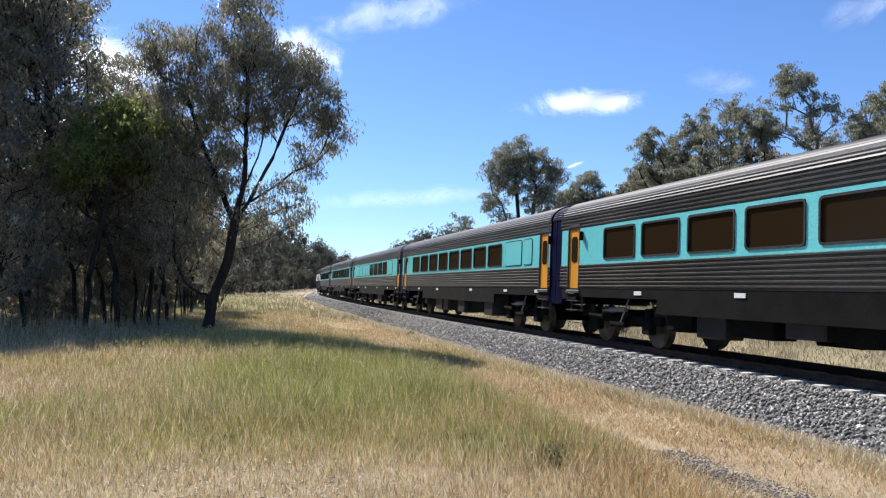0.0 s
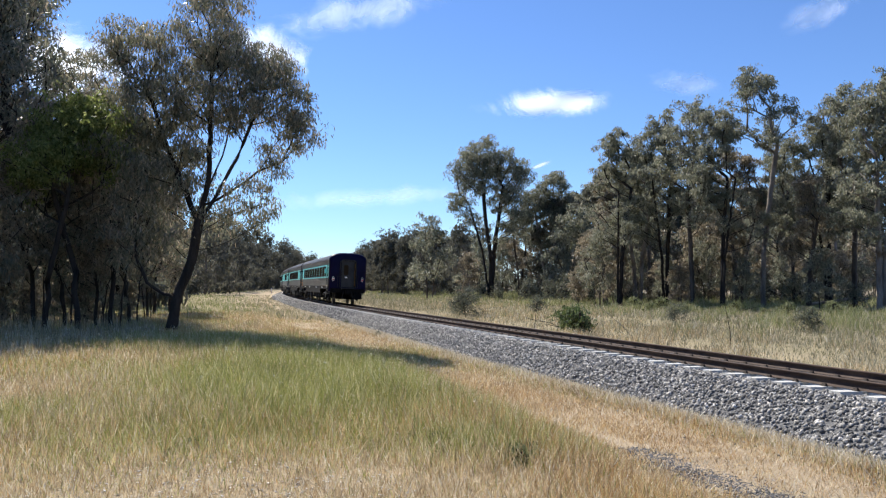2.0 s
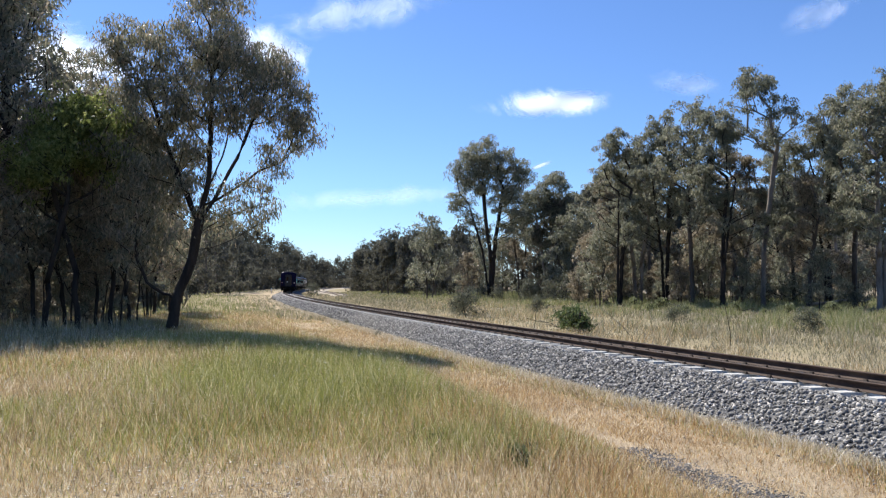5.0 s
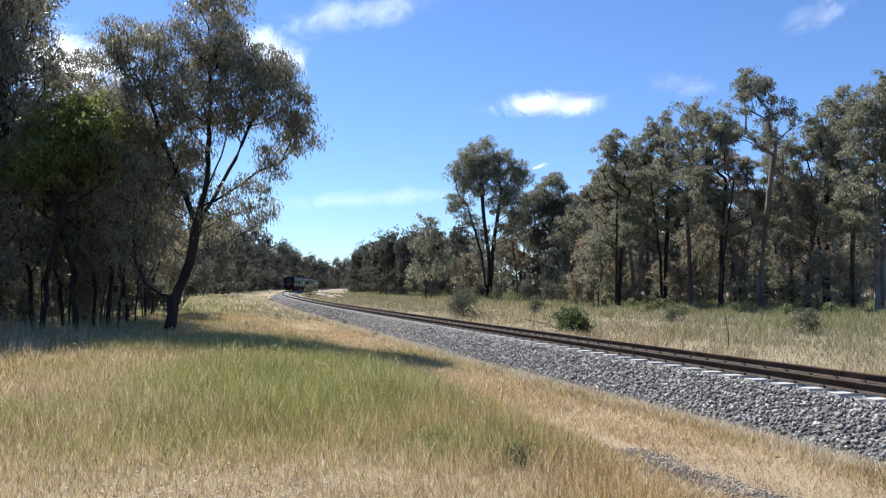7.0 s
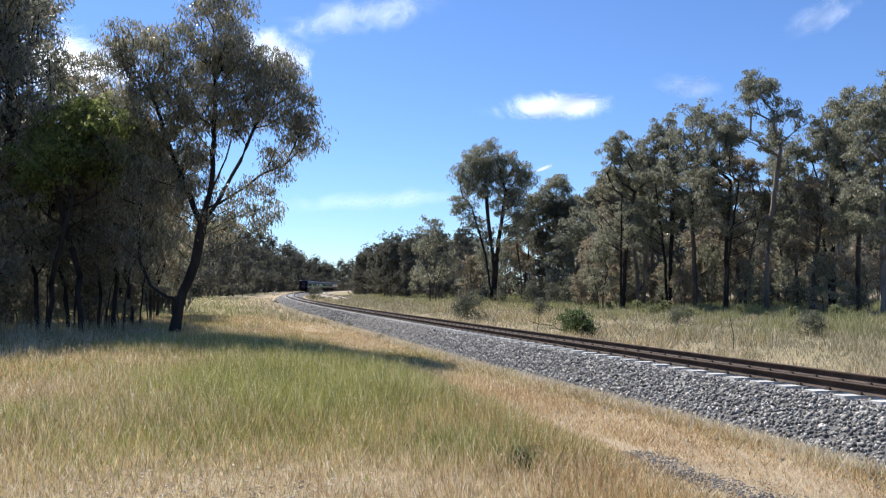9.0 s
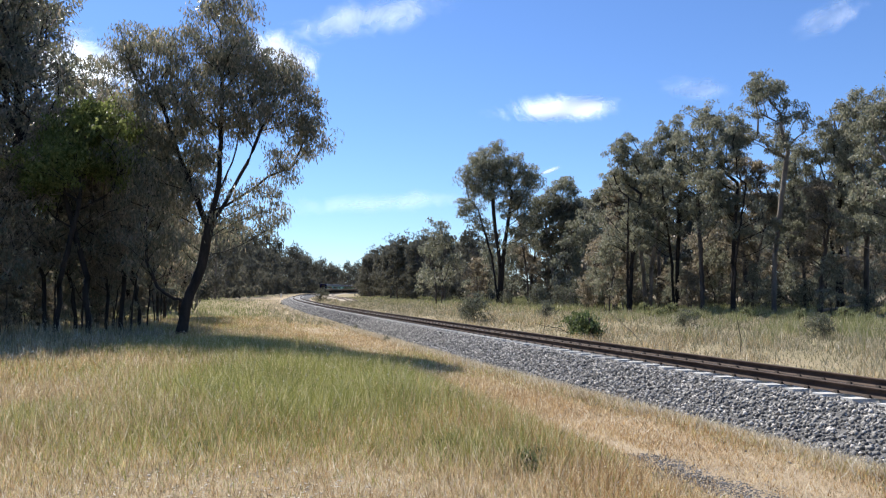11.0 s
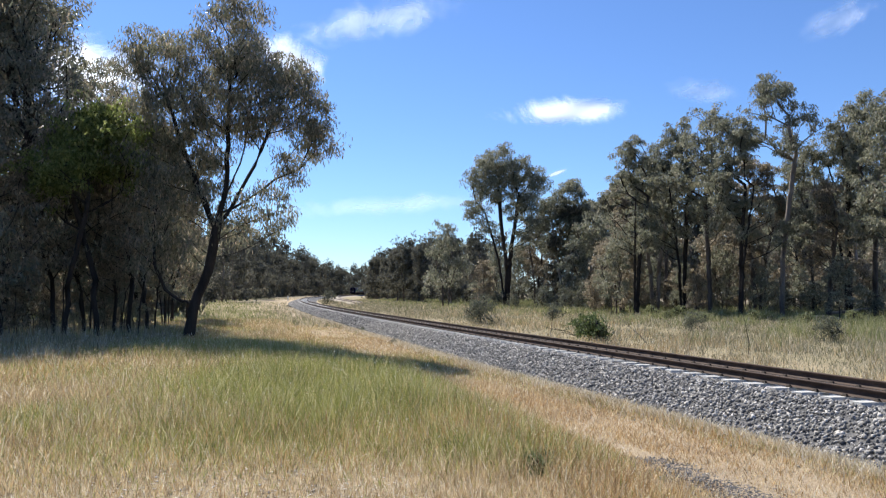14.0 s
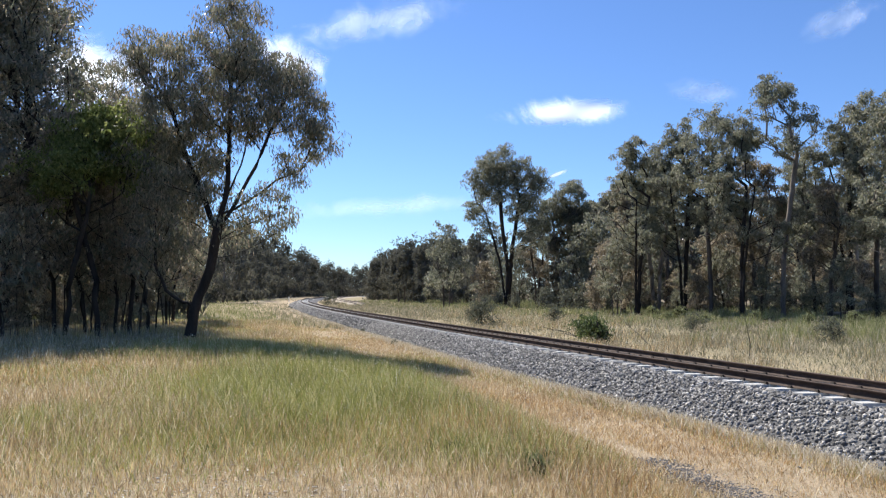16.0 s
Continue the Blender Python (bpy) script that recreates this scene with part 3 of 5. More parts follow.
def coach(label, windows, blanks, doors, rear_end=False):
    """Windows, blanked windows and doors as (from, to) in metres from the front end; doors also with a paint."""
    c = thing("railway_coach", label, "railway coach", "coaches of the train")
    L = (CAR - 0.7) / 2
    H = CAR / 2
    for sd in (1, -1):
        dz = [(H - b, H - a, paint) for a, b, paint in doors]
        dz.sort()
        # fluted walls run between the doors
        spans, cur = [], -L
        for xa, xb, _ in dz:
            spans.append((cur, xa))
            cur = xb
        spans.append((cur, L))
        for lo, hi, n, nm in ((1.34, TEAL_LO, 7, "lower_wall"), (TEAL_HI, 3.30, 4, "upper_wall")):
            V, F = [], []
            for xa, xb in spans if nm == "lower_wall" else [(-L, L)]:
                v, f = extrude_profile([(sd * a, b) for a, b in ribs(lo, hi, n, HALF_W)], xa, xb)
                o = len(V)
                V += v
                F += [tuple(o + i for i in q) for q in f]
            child(nm, mesh_of(nm, V, F, STEEL), c, "fluted stainless steel side")
        wins = [(H - b, H - a) for a, b in windows]
        holes = [(a, b, WIN_LO, WIN_HI) for a, b in wins] + [(a, b, TEAL_LO, TEAL_HI) for a, b, _ in dz]
        holes.sort()
        wall_with_openings(-L + 0.06, L - 0.06, TEAL_LO, TEAL_HI, sd * (HALF_W + 0.012), holes, TEAL, "window_band", c)["label"] = "turquoise painted band"
        for a, b in wins:
            bm = bmesh.new()
            rounded(bm, a - 0.01, b + 0.01, WIN_LO - 0.01, WIN_HI + 0.01, sd * (HALF_W - 0.01), sd * (HALF_W + 0.03), 0.1, 0.045)
            w = part("window", bm, RUBBER, c, "black window surround")
            bm = bmesh.new()
            rounded(bm, a, b, WIN_LO, WIN_HI, sd * (HALF_W - 0.012), sd * (HALF_W - 0.002), 0.08)
            part("pane", bm, GLASS, w, "dark tinted glass pane")
        for a, b in [(H - q, H - p) for p, q in blanks]:
            bm = bmesh.new()
            rounded(bm, a, b, WIN_LO, WIN_HI, sd * (HALF_W + 0.008), sd * (HALF_W + 0.032), 0.1)
            bmesh.ops.recalc_face_normals(bm, faces=bm.faces)
            part("blank_panel", bm, TEAL, c, "turquoise panel in place of a window")
            bm = bmesh.new()
            rounded(bm, a - 0.03, b + 0.03, WIN_LO - 0.03, WIN_HI + 0.03, sd * (HALF_W + 0.008), sd * (HALF_W + 0.024), 0.11, 0.03)
            part("panel_edge", bm, RUBBER, c)
        for a, b, paint in dz:
            bm = bmesh.new()
            box(bm, a + 0.03, b - 0.03, *sorted((sd * (HALF_W - 0.06), sd * (HALF_W - 0.02))), 1.34, 3.0, 0.01)
            d = part("door", bm, paint if paint == ORANGE else STEEL, c, "orange coach door" if paint == ORANGE else "steel coach door with a turquoise panel")
            if paint != ORANGE:
                bm = bmesh.new()
                box(bm, a + 0.04, b - 0.04, *sorted((sd * (HALF_W - 0.022), sd * (HALF_W - 0.014))), TEAL_LO, TEAL_HI)
                part("door_panel", bm, TEAL, d, "turquoise door panel")
            bm = bmesh.new()
            mid = (a + b) / 2
            rounded(bm, mid - 0.17, mid + 0.17, 2.05, 2.75, sd * (HALF_W - 0.03), sd * (HALF_W - 0.008), 0.1)
            part("door_window", bm, GLASS, d)
            bm = bmesh.new()
            for e in (a, b - 0.03):
                box(bm, e, e + 0.03, *sorted((sd * (HALF_W - 0.06), sd * (HALF_W + 0.02))), 1.3, 3.1)
            box(bm, a, b, *sorted((sd * (HALF_W - 0.06), sd * (HALF_W + 0.02))), 3.0, 3.12)
            part("door_frame", bm, DARKGREY, d)
            bm = bmesh.new()
            box(bm, a - 0.05, b + 0.05, *sorted((sd * (HALF_W - 0.2), sd * (HALF_W + 0.04))), 1.22, 1.3, 0.01)
            for q in (0.75, 1.0):
                box(bm, a + 0.02, b - 0.02, *sorted((sd * 1.2, sd * (HALF_W + 0.03))), q, q + 0.03)
            for q in (a + 0.02, b - 0.05):
                box(bm, q, q + 0.03, *sorted((sd * 1.26, sd * 1.3)), 0.72, 1.25)
            part("door_step", bm, DARKGREY, d)
            if paint == ORANGE:
                bm = bmesh.new()
                q = a - 0.22
                box(bm, q, q + 0.06, *sorted((sd * (HALF_W + 0.01), sd * (HALF_W + 0.12))), 2.62, 2.86, 0.02)
                part("mirror", bm, BLACK, c)
        # skirt and little white plates
        bm = bmesh.new()
        for xa, xb, zl in ((-L, -9.4, 1.05), (-9.4, -5.4, 1.12), (-5.4, 5.4, 0.80), (5.4, 9.4, 1.12), (9.4, L, 1.05)):
            box(bm, xa, xb, *sorted((sd * (HALF_W - 0.05), sd * (HALF_W - 0.0))), zl, 1.34)
        part("skirt", bm, BLACK, c, "sooty black skirt")
        for q in (-9.4, -6.6, -2.6, 2.6, 6.2, 9.7):
            bm = bmesh.new()
            box(bm, q - 0.16, q + 0.16, *sorted((sd * (HALF_W - 0.002), sd * (HALF_W + 0.015))), 1.2, 1.29)
            part("side_plate", bm, WHITE, c, "small white plate")
    # roof
    half = roof_profile()
    prof = half + [(-y, z) for y, z in half[-2::-1]]
    v, f = extrude_profile(prof, -L, L)
    child("roof", mesh_of("roof", v, f, ROOF_STEEL), c, "fluted steel roof")
    # inside: floor and dark lining
    bm = bmesh.new()
    box(bm, -L, L, -1.33, 1.33, 1.18, 1.3)
    part("floor_frame", bm, BLACK, c)
    # ends and gangways
    for ex in (-1, 1):
        pr = [(-1.40, 0.95), (1.40, 0.95), (1.40, 3.28)] + [(y, z) for y, z in half[1:]] + [(-y, z) for y, z in half[-2:0:-1]] + [(-1.40, 3.28)]
        x0, x1 = sorted((ex * L, ex * (L - 0.12)))
        v, f = extrude_profile(pr, x0, x1, closed=True)
        child("end_wall", mesh_of("end_wall", v, f, NAVY), c, "navy end wall")
        if not (rear_end and ex == -1):
            # navy fairing closes the gap between two coaches
            xa, xb = sorted((ex * (L + 0.003), ex * (CAR / 2 - 0.01)))
            pr2 = [(y * 0.985, z - 0.03) for y, z in pr]
            v, f = extrude_profile(pr2, xa, xb, closed=True)
            child("gangway", mesh_of("gangway", v, f, NAVY), c, "navy gangway fairing")
    if rear_end:
        # the body closes in a rounded navy end
        rings = []
        for dx, k in ((0.0, 1.012), (-0.05, 1.012), (-0.13, 1.0), (-0.20, 0.975), (-0.255, 0.94), (-0.285, 0.90), (-0.295, 0.86)):
            rings.append([(-L + 0.05 * (dx == 0.0) + dx, y * k, 2.35 + (z - 2.35) * k) for y, z in pr])
        n = len(pr)
        V = [p for ring in rings for p in ring]
        F = [(i * n + j, i * n + (j + 1) % n, (i + 1) * n + (j + 1) % n, (i + 1) * n + j) for i in range(len(rings) - 1) for j in range(n)]
        F.append(tuple((len(rings) - 1) * n + j for j in range(n)))
        child("rear_end", mesh_of("rear_end", V, F, NAVY, smooth=True), c, "rounded navy rear end")
        x = -L - 0.297
        for sd in (1, -1):
            # pale sill below the rear door, and the mirror box beside it
            bm = bmesh.new()
            box(bm, H - 20.9, H - 20.1, *sorted((sd * (HALF_W - 0.04), sd * (HALF_W + 0.045))), 1.305, 1.42, 0.01)
            part("door_sill", bm, PALE_GRAVEL, c, "dusty pale door sill")
            bm = bmesh.new()
            box(bm, H - 19.92, H - 19.74, *sorted((sd * (HALF_W + 0.02), sd * (HALF_W + 0.16))), 2.3, 2.66, 0.03)
            part("mirror", bm, TEAL, c, "turquoise mirror box")
            bm = bmesh.new()
            rounded_end(bm, x - 0.07, x - 0.003, sd * 1.09 - 0.075, sd * 1.09 + 0.075, 1.74, 2.08, 0.06)
            t = part("tail_light", bm, WHITE, c, "white-rimmed tail light")
            bm = bmesh.new()
            box(bm, x - 0.1, x - 0.072, sd * 1.09 - 0.055, sd * 1.09 + 0.055, 1.77, 1.89, 0.01)
            part("lens", bm, RED, t, "red lens")
            bm = bmesh.new()
            box(bm, x - 0.1, x - 0.072, sd * 1.09 - 0.055, sd * 1.09 + 0.055, 1.94, 2.06, 0.01)
            part("lens", bm, RUBBER, t, "dark upper lens")
        # open gangway portal with the end door inside
        bm = bmesh.new()
        rim = []
        for a in range(0, 181, 20):
            rim.append((0.32 * (1 if a < 90 else -1) + 0.28 * math.cos(radians(a)), 3.05 + 0.28 * math.sin(radians(a))))
        rim = [(0.6, 1.3)] + rim + [(-0.6, 1.3), (-0.4, 1.2), (0.4, 1.2)]
        n = len(rim)
        ring = [[bm.verts.new((xx, y * k, 2.2 + (z - 2.2) * k)) for y, z in rim] for xx, k in ((x - 0.003, 1.03), (x - 0.2, 1.03), (x - 0.2, 0.98), (x - 0.003, 0.98))]
        for a in range(4):
            for b in range(n):
                bm.faces.new((ring[a][b], ring[a][(b + 1) % n], ring[(a + 1) % 4][(b + 1) % n], ring[(a + 1) % 4][b]))
        bmesh.ops.recalc_face_normals(bm, faces=bm.faces)
        part("portal", bm, END_GREY, c, "grey metal gangway rim")
        bm = bmesh.new()
        box(bm, x - 0.05, x - 0.004, -0.5, 0.5, 1.28, 3.26)
        d = part("end_door", bm, END_GREY, c, "dark grey end door")
        bm = bmesh.new()
        rounded_end(bm, x - 0.06, x - 0.052, -0.02, 0.32, 2.2, 2.95)
        part("door_window", bm, GLASS, d)
        bm = bmesh.new()
        box(bm, x - 0.2, x - 0.06, -0.53, -0.48, 1.4, 3.1, 0.02)
        part("side_curtain", bm, OCHRE, c, "dull ochre strip inside the gangway")
        bm = bmesh.new()
        box(bm, x - 0.02, x + 0.3, -1.28, 1.28, 0.85, 1.2, 0.04)
        box(bm, x - 0.1, x + 0.3, -1.1, -0.45, 0.42, 0.86, 0.04)
        box(bm, x - 0.5, x + 0.1, -0.12, 0.12, 0.82, 1.06, 0.03)
        box(bm, x - 0.55, x - 0.35, -0.2, 0.2, 0.78, 1.1, 0.04)
        for yy in (-0.85, 0.55, 0.8):
            rod(bm, (x - 0.12, yy, 1.0), (x - 0.12, yy + 0.03, 0.5), 0.025)
        part("coupler", bm, BLACK, c, "black coupler and end beam")
        bm = bmesh.new()
        box(bm, x - 0.058, x - 0.052, 0.06, 0.24, 1.98, 2.08)
        part("door_notice", bm, WHITE, d, "small pale notice")
        for yy in (-0.75, 0.75):
            bm = bmesh.new()
            rod(bm, (x - 0.04, yy, 1.3), (x - 0.04, yy, 2.2), 0.014, seg=6)
            part("grab_rail", bm, END_GREY, c, "dark grab rail")
        for yy in (-0.3, 0.3):
            bm = bmesh.new()
            pts = [(x - 0.06, yy, 0.95), (x - 0.18, yy * 1.2, 0.7), (x - 0.2, yy * 1.3, 0.5), (x - 0.14, yy * 1.2, 0.42)]
            for a, b in zip(pts[:-1], pts[1:]):
                rod(bm, a, b, 0.022, seg=6)
            part("brake_hose", bm, RUBBER, c, "black brake hose")
    # underframe boxes
    rng = random.Random(len(windows))
    x = -5.0
    while x < 5.0:
        w = rng.uniform(0.7, 1.7)
        for sd in (1, -1):
            bm = bmesh.new()
            y0, y1 = sorted((sd * 0.7, sd * rng.uniform(1.15, 1.32)))
            box(bm, x, min(x + w, 5.3), y0, y1, rng.uniform(0.3, 0.55), 1.18, 0.03)
            part("equipment_box", bm, rng.choice((BLACK, BLACK, END_GREY)), c, "sooty underfloor box")
        x += w + rng.uniform(0.06, 0.3)
    for x in (-7.5, 7.5):
        bogie(c, x)
    return c


def rounded_end(bm, x0, x1, y0, y1, z0, z1, r=0.08):
    """A rounded plate that faces along x."""
    o = []
    for cy, cz, a0 in ((y1 - r, z1 - r, 0), (y0 + r, z1 - r, 90), (y0 + r, z0 + r, 180), (y1 - r, z0 + r, 270)):
        for k in range(4):
            a = radians(a0 + k * 30)
            o.append((cy + r * math.cos(a), cz + r * math.sin(a)))
    A = [bm.verts.new((x0, y, z)) for y, z in o]
    B = [bm.verts.new((x1, y, z)) for y, z in o]
    n = len(o)
    for i in range(n):
        bm.faces.new((A[i], A[(i + 1) % n], B[(i + 1) % n], B[i]))
    bm.faces.new(A[::-1])
    bm.faces.new(B)
    bmesh.ops.recalc_face_normals(bm, faces=bm.faces)


def power_car():
    c = thing("power_car", "navy and orange diesel power car at the head of the train", "locomotive")
    half = roof_profile()
    body = [(-1.39, 0.95), (1.39, 0.95), (1.39, 3.28)] + half[1:] + [(-y, z) for y, z in half[-2:0:-1]] + [(-1.39, 3.28)]
    v, f = extrude_profile(body, -8.6, 6.2, closed=True)
    child("body", mesh_of("body", v, f, NAVY), c)
    V = [(6.2, y, z) for y, z in body] + [(8.6, y * 0.88, 0.95 + (z - 0.95) * 0.55) for y, z in body]
    n = len(body)
    F = [(i, (i + 1) % n, n + (i + 1) % n, n + i) for i in range(n)] + [tuple(range(2 * n - 1, n - 1, -1))]
    child("nose", mesh_of("nose", V, F, ORANGE), c, "sloping orange nose")
    for sd in (1, -1):
        bm = bmesh.new()
        box(bm, -8.5, 6.1, *sorted((sd * 1.395, sd * 1.42)), 2.0, 2.95, 0.01)
        part("side_band", bm, WHITE, c, "pale side band")
        for q in (-6.5, -3.5, -0.5):
            bm = bmesh.new()
            for k in range(8):
                box(bm, q, q + 2.2, *sorted((sd * 1.41, sd * 1.44)), 2.05 + k * 0.1, 2.11 + k * 0.1)
            part("grille", bm, DARKGREY, c, "dark louvred grille")
        bm = bmesh.new()
        box(bm, -4.5, 4.5, *sorted((sd * 0.6, sd * 1.3)), 0.4, 1.0, 0.05)
        part("fuel_tank", bm, BLACK, c)
    for x in (-5.9, 5.9):
        bogie(c, x)
    return c


W9 = [(2.88 + 1.8 * k, 4.38 + 1.8 * k) for k in range(9)]
FRONT, BACK = (0.82, 1.52, ORANGE), (20.3, 21.0, ORANGE)
REAR_CAR = coach("fluted steel coach with turquoise window band and navy rear end", W9 + [(19.02, 19.62)], [], [FRONT, (20.12, 20.88, TEAL)], True)
SECOND = coach("fluted steel coach with turquoise window band and orange doors", [(3.0 + 1.77 * k, 4.5 + 1.77 * k) for k in range(8)], [(17.3, 18.8), (19.04, 19.7)], [FRONT, BACK])
THIRD = coach("fluted steel coach with four blanked turquoise windows", [(10.08 + 1.77 * k, 11.58 + 1.77 * k) for k in range(4)], [(3.0 + 1.77 * k, 4.5 + 1.77 * k) for k in range(4)] + [(17.3, 18.8)], [FRONT, BACK])
FOURTH = coach("fluted steel coach with turquoise window band", W9 + [(19.02, 19.62)], [], [FRONT, BACK])
FIFTH = copy_thing(FOURTH, Matrix.Identity(4))
POWER = power_car()

# ---------------------------------------------------------------- trees
DIAMOND = np.array([(0.0, 0.0, 0.0), (0.5, 0.5, 0.0), (0.0, 1.0, 0.0), (-0.5, 0.5, 0.0)])
SLIVER = np.array([(-0.5, 0.0, 0.0), (0.5, 0.15, 0.0), (0.0, 1.0, 0.0)])  # leaves of the trees further off


def leaf_cloud(rng, centres, radii, counts, size, width, droop=0.7):
    """Arrays of diamond leaves packed in rounded clumps, fuller above than below; most hang down."""
    c = np.repeat(centres, counts, axis=0)
    r = np.repeat(radii, counts)
    n = len(c)
    off = rng.normal(0, 1, (n, 3))
    off /= np.linalg.norm(off, axis=1, keepdims=True)
    off *= (rng.random(n) ** 0.45 * r)[:, None]
    low = (off[:, 2] < -0.25 * r) & (rng.random(n) < 0.6)
    off[low, 2] *= -1
    off[:, 2] *= 0.8
    p = c + off
    d = rng.normal(0, 1, (n, 3))
    d[:, 2] -= droop * 2.2
    d /= np.linalg.norm(d, axis=1, keepdims=True)
    side = np.cross(d, rng.normal(0, 1, (n, 3)))
    side /= np.linalg.norm(side, axis=1, keepdims=True)
    ln = size * rng.uniform(0.6, 1.35, n)
    wd = width * rng.uniform(0.7, 1.3, n)
    shape = DIAMOND if size < 0.22 else SLIVER
    V = p[:, None] + shape[None, :, 1:2] * d[:, None] * ln[:, None, None] + shape[None, :, 0:1] * side[:, None] * wd[:, None, None]
    return V.reshape(-1, 3), np.arange(n * len(shape)).reshape(n, len(shape))


def tubes(paths):
    """One mesh of tapered tubes: each path is (points, radii, sides)."""
    V, F, o = [], [], 0
    for pts, rad, k in paths:
        pts, rad = np.asarray(pts), np.asarray(rad)
        m = len(pts)
        t = np.gradient(pts, axis=0)
        t /= np.linalg.norm(t, axis=1, keepdims=True) + 1e-9
        ref = np.where(np.abs(t[:, 2:3]) > 0.9, np.array([[1.0, 0, 0]]), np.array([[0, 0, 1.0]]))
        a = np.cross(t, ref)
        a /= np.linalg.norm(a, axis=1, keepdims=True)
        b = np.cross(t, a)
        ang = np.arange(k) / k * 2 * np.pi
        ring = pts[:, None] + rad[:, None, None] * (np.cos(ang)[None, :, None] * a[:, None] + np.sin(ang)[None, :, None] * b[:, None])
        V.append(ring.reshape(-1, 3))
        i = o + np.arange(m * k).reshape(m, k)
        j = np.roll(i, -1, axis=1)
        F.append(np.stack([i[:-1], j[:-1], j[1:], i[1:]], -1).reshape(-1, 4))
        o += m * k
    return np.concatenate(V), np.concatenate(F)


def grow(seed, stems, lobes, trunk_r, twig=0.012, up=0.35, step=0.9):
    """Clump centres in the lobes, each joined to the nearest wood below it. stems: polylines from the ground.
    Returns wood tubes and the clump centres."""
    rng = np.random.default_rng(seed)
    nodes, parent, way = [], [], []
    for st in stems:
        st = np.asarray(st, float)
        last = -1
        if nodes and st[0][2] > 0.8:  # a limb leaves the nearest wood
            last = int(np.argmin(np.linalg.norm(np.array(nodes) - st[0], axis=1)))
        for a, b in zip(st[:-1], st[1:]):
            k = max(2, int(np.linalg.norm(b - a) / 0.5))
            for i in range(k + (1 if last == -1 else 0)):
                q = (i if last == -1 and i == 0 else i + (0 if last == -1 else 1)) / k
                if last == -1 and i == 0:
                    q = 0.0
                p = a + (b - a) * min(q, 1.0) + (rng.normal(0, 0.03, 3) if nodes and last != -1 else 0)
                way.append(0.0 if last < 0 else way[last] + 0.5 * float(np.linalg.norm(p - nodes[last])))
                nodes.append(p)
                parent.append(last)
                last = len(nodes) - 1
    cents = []
    for cx, cy, cz, rx, ry, rz, n in lobes:
        d = rng.normal(0, 1, (n, 3))
        d /= np.linalg.norm(d, axis=1, keepdims=True)
        q = rng.uniform(0.35, 1.0, (n, 1)) ** 0.6
        cents.append(np.array([cx, cy, cz]) + d * q * np.array([rx, ry, rz]))
    cents = np.concatenate(cents)
    base = np.asarray(stems[0][-1], float)
    order = np.argsort(np.linalg.norm(cents - base * np.array([1, 1, 0.8]), axis=1))
    cents = cents[order]
    leafs = []
    for c in cents:
        N = np.array(nodes)
        d = np.linalg.norm(N - c, axis=1)
        d = d + 0.55 * np.array(way) + np.clip(N[:, 2] - c[2] + up * d, 0, None) * 2.0 + np.where(N[:, 2] < 1.0, 4.0, 0)
        j = int(np.argmin(d))
        a = N[j]
        ln = np.linalg.norm(c - a)
        k = max(1, int(ln / step))
        sag = rng.normal(0, 0.10 * ln, 3)
        sag[2] += 0.06 * ln
        last = j
        for i in range(1, k + 1):
            q = i / k
            nodes.append(a + (c - a) * q + sag * (q * (1 - q) * 2))
            way.append(way[last] + ln / k)
            parent.append(last)
            last = len(nodes) - 1
        leafs.append(last)
    n = len(nodes)
    weight = np.zeros(n)
    for i in leafs:
        weight[i] += 1
    for i in range(n - 1, -1, -1):
        if parent[i] >= 0:
            weight[parent[i]] += weight[i]
    top = max(weight.max(), 1)
    rad = twig + (trunk_r - twig) * (weight / top) ** 0.58
    # split into paths along the heaviest child
    kids = [[] for _ in range(n)]
    roots = []
    for i, p in enumerate(parent):
        if p < 0:
            roots.append(i)
        else:
            kids[p].append(i)
    N = np.array(nodes)
    paths, todo = [], [(r, None) for r in roots]
    while todo:
        i, frm = todo.pop()
        idx = [i] if frm is None else [frm, i]
        rr = [rad[i] * (1.35 if frm is None else 1.0)] if frm is None else [rad[i], rad[i]]
        cur = i
        while kids[cur]:
            ks = sorted(kids[cur], key=lambda q: -weight[q])
            for q in ks[1:]:
                todo.append((q, cur))
            cur = ks[0]
            idx.append(cur)
            rr.append(rad[cur])
        if len(idx) > 1:
            paths.append((N[idx], rr, 8 if rr[0] > 0.08 else (5 if rr[0] > 0.03 else 3)))
    return tubes(paths), cents


def crown_leaves(seed, cents, leaves, size, width, clump, droop, sprays=4):
    """Leaves round the clump centres: each clump breaks up into a few tight sprays."""
    rng = np.random.default_rng(seed + 77)
    n = len(cents) * sprays
    r = np.repeat(clump * rng.uniform(0.65, 1.3, len(cents)), sprays)
    off = rng.normal(0, 1, (n, 3))
    off /= np.linalg.norm(off, axis=1, keepdims=True)
    c = np.repeat(cents, sprays, axis=0) + off * (r * rng.uniform(0.25, 1.0, n))[:, None] * np.array([1, 1, 0.75])
    w = rng.uniform(0.3, 1.7, n) * r ** 2
    counts = np.maximum(1, w / w.sum() * leaves).astype(int)
    return leaf_cloud(rng, c, 0.52 * r, counts, size, width, droop)


def tree_meshes(seed, stems, lobes, trunk_r, leaves, size, width, bark, leaf, clump=0.75, twig=0.012, droop=0.7):
    (wv, wf), cents = grow(seed, stems, lobes, trunk_r, twig, step=0.5 if size < 0.23 else 0.9)
    lv, lf = crown_leaves(seed, cents, leaves, size, width, clump, droop)
    return mesh_of("trunk", wv, wf, bark, smooth=True), mesh_of("crown", lv, lf, leaf)


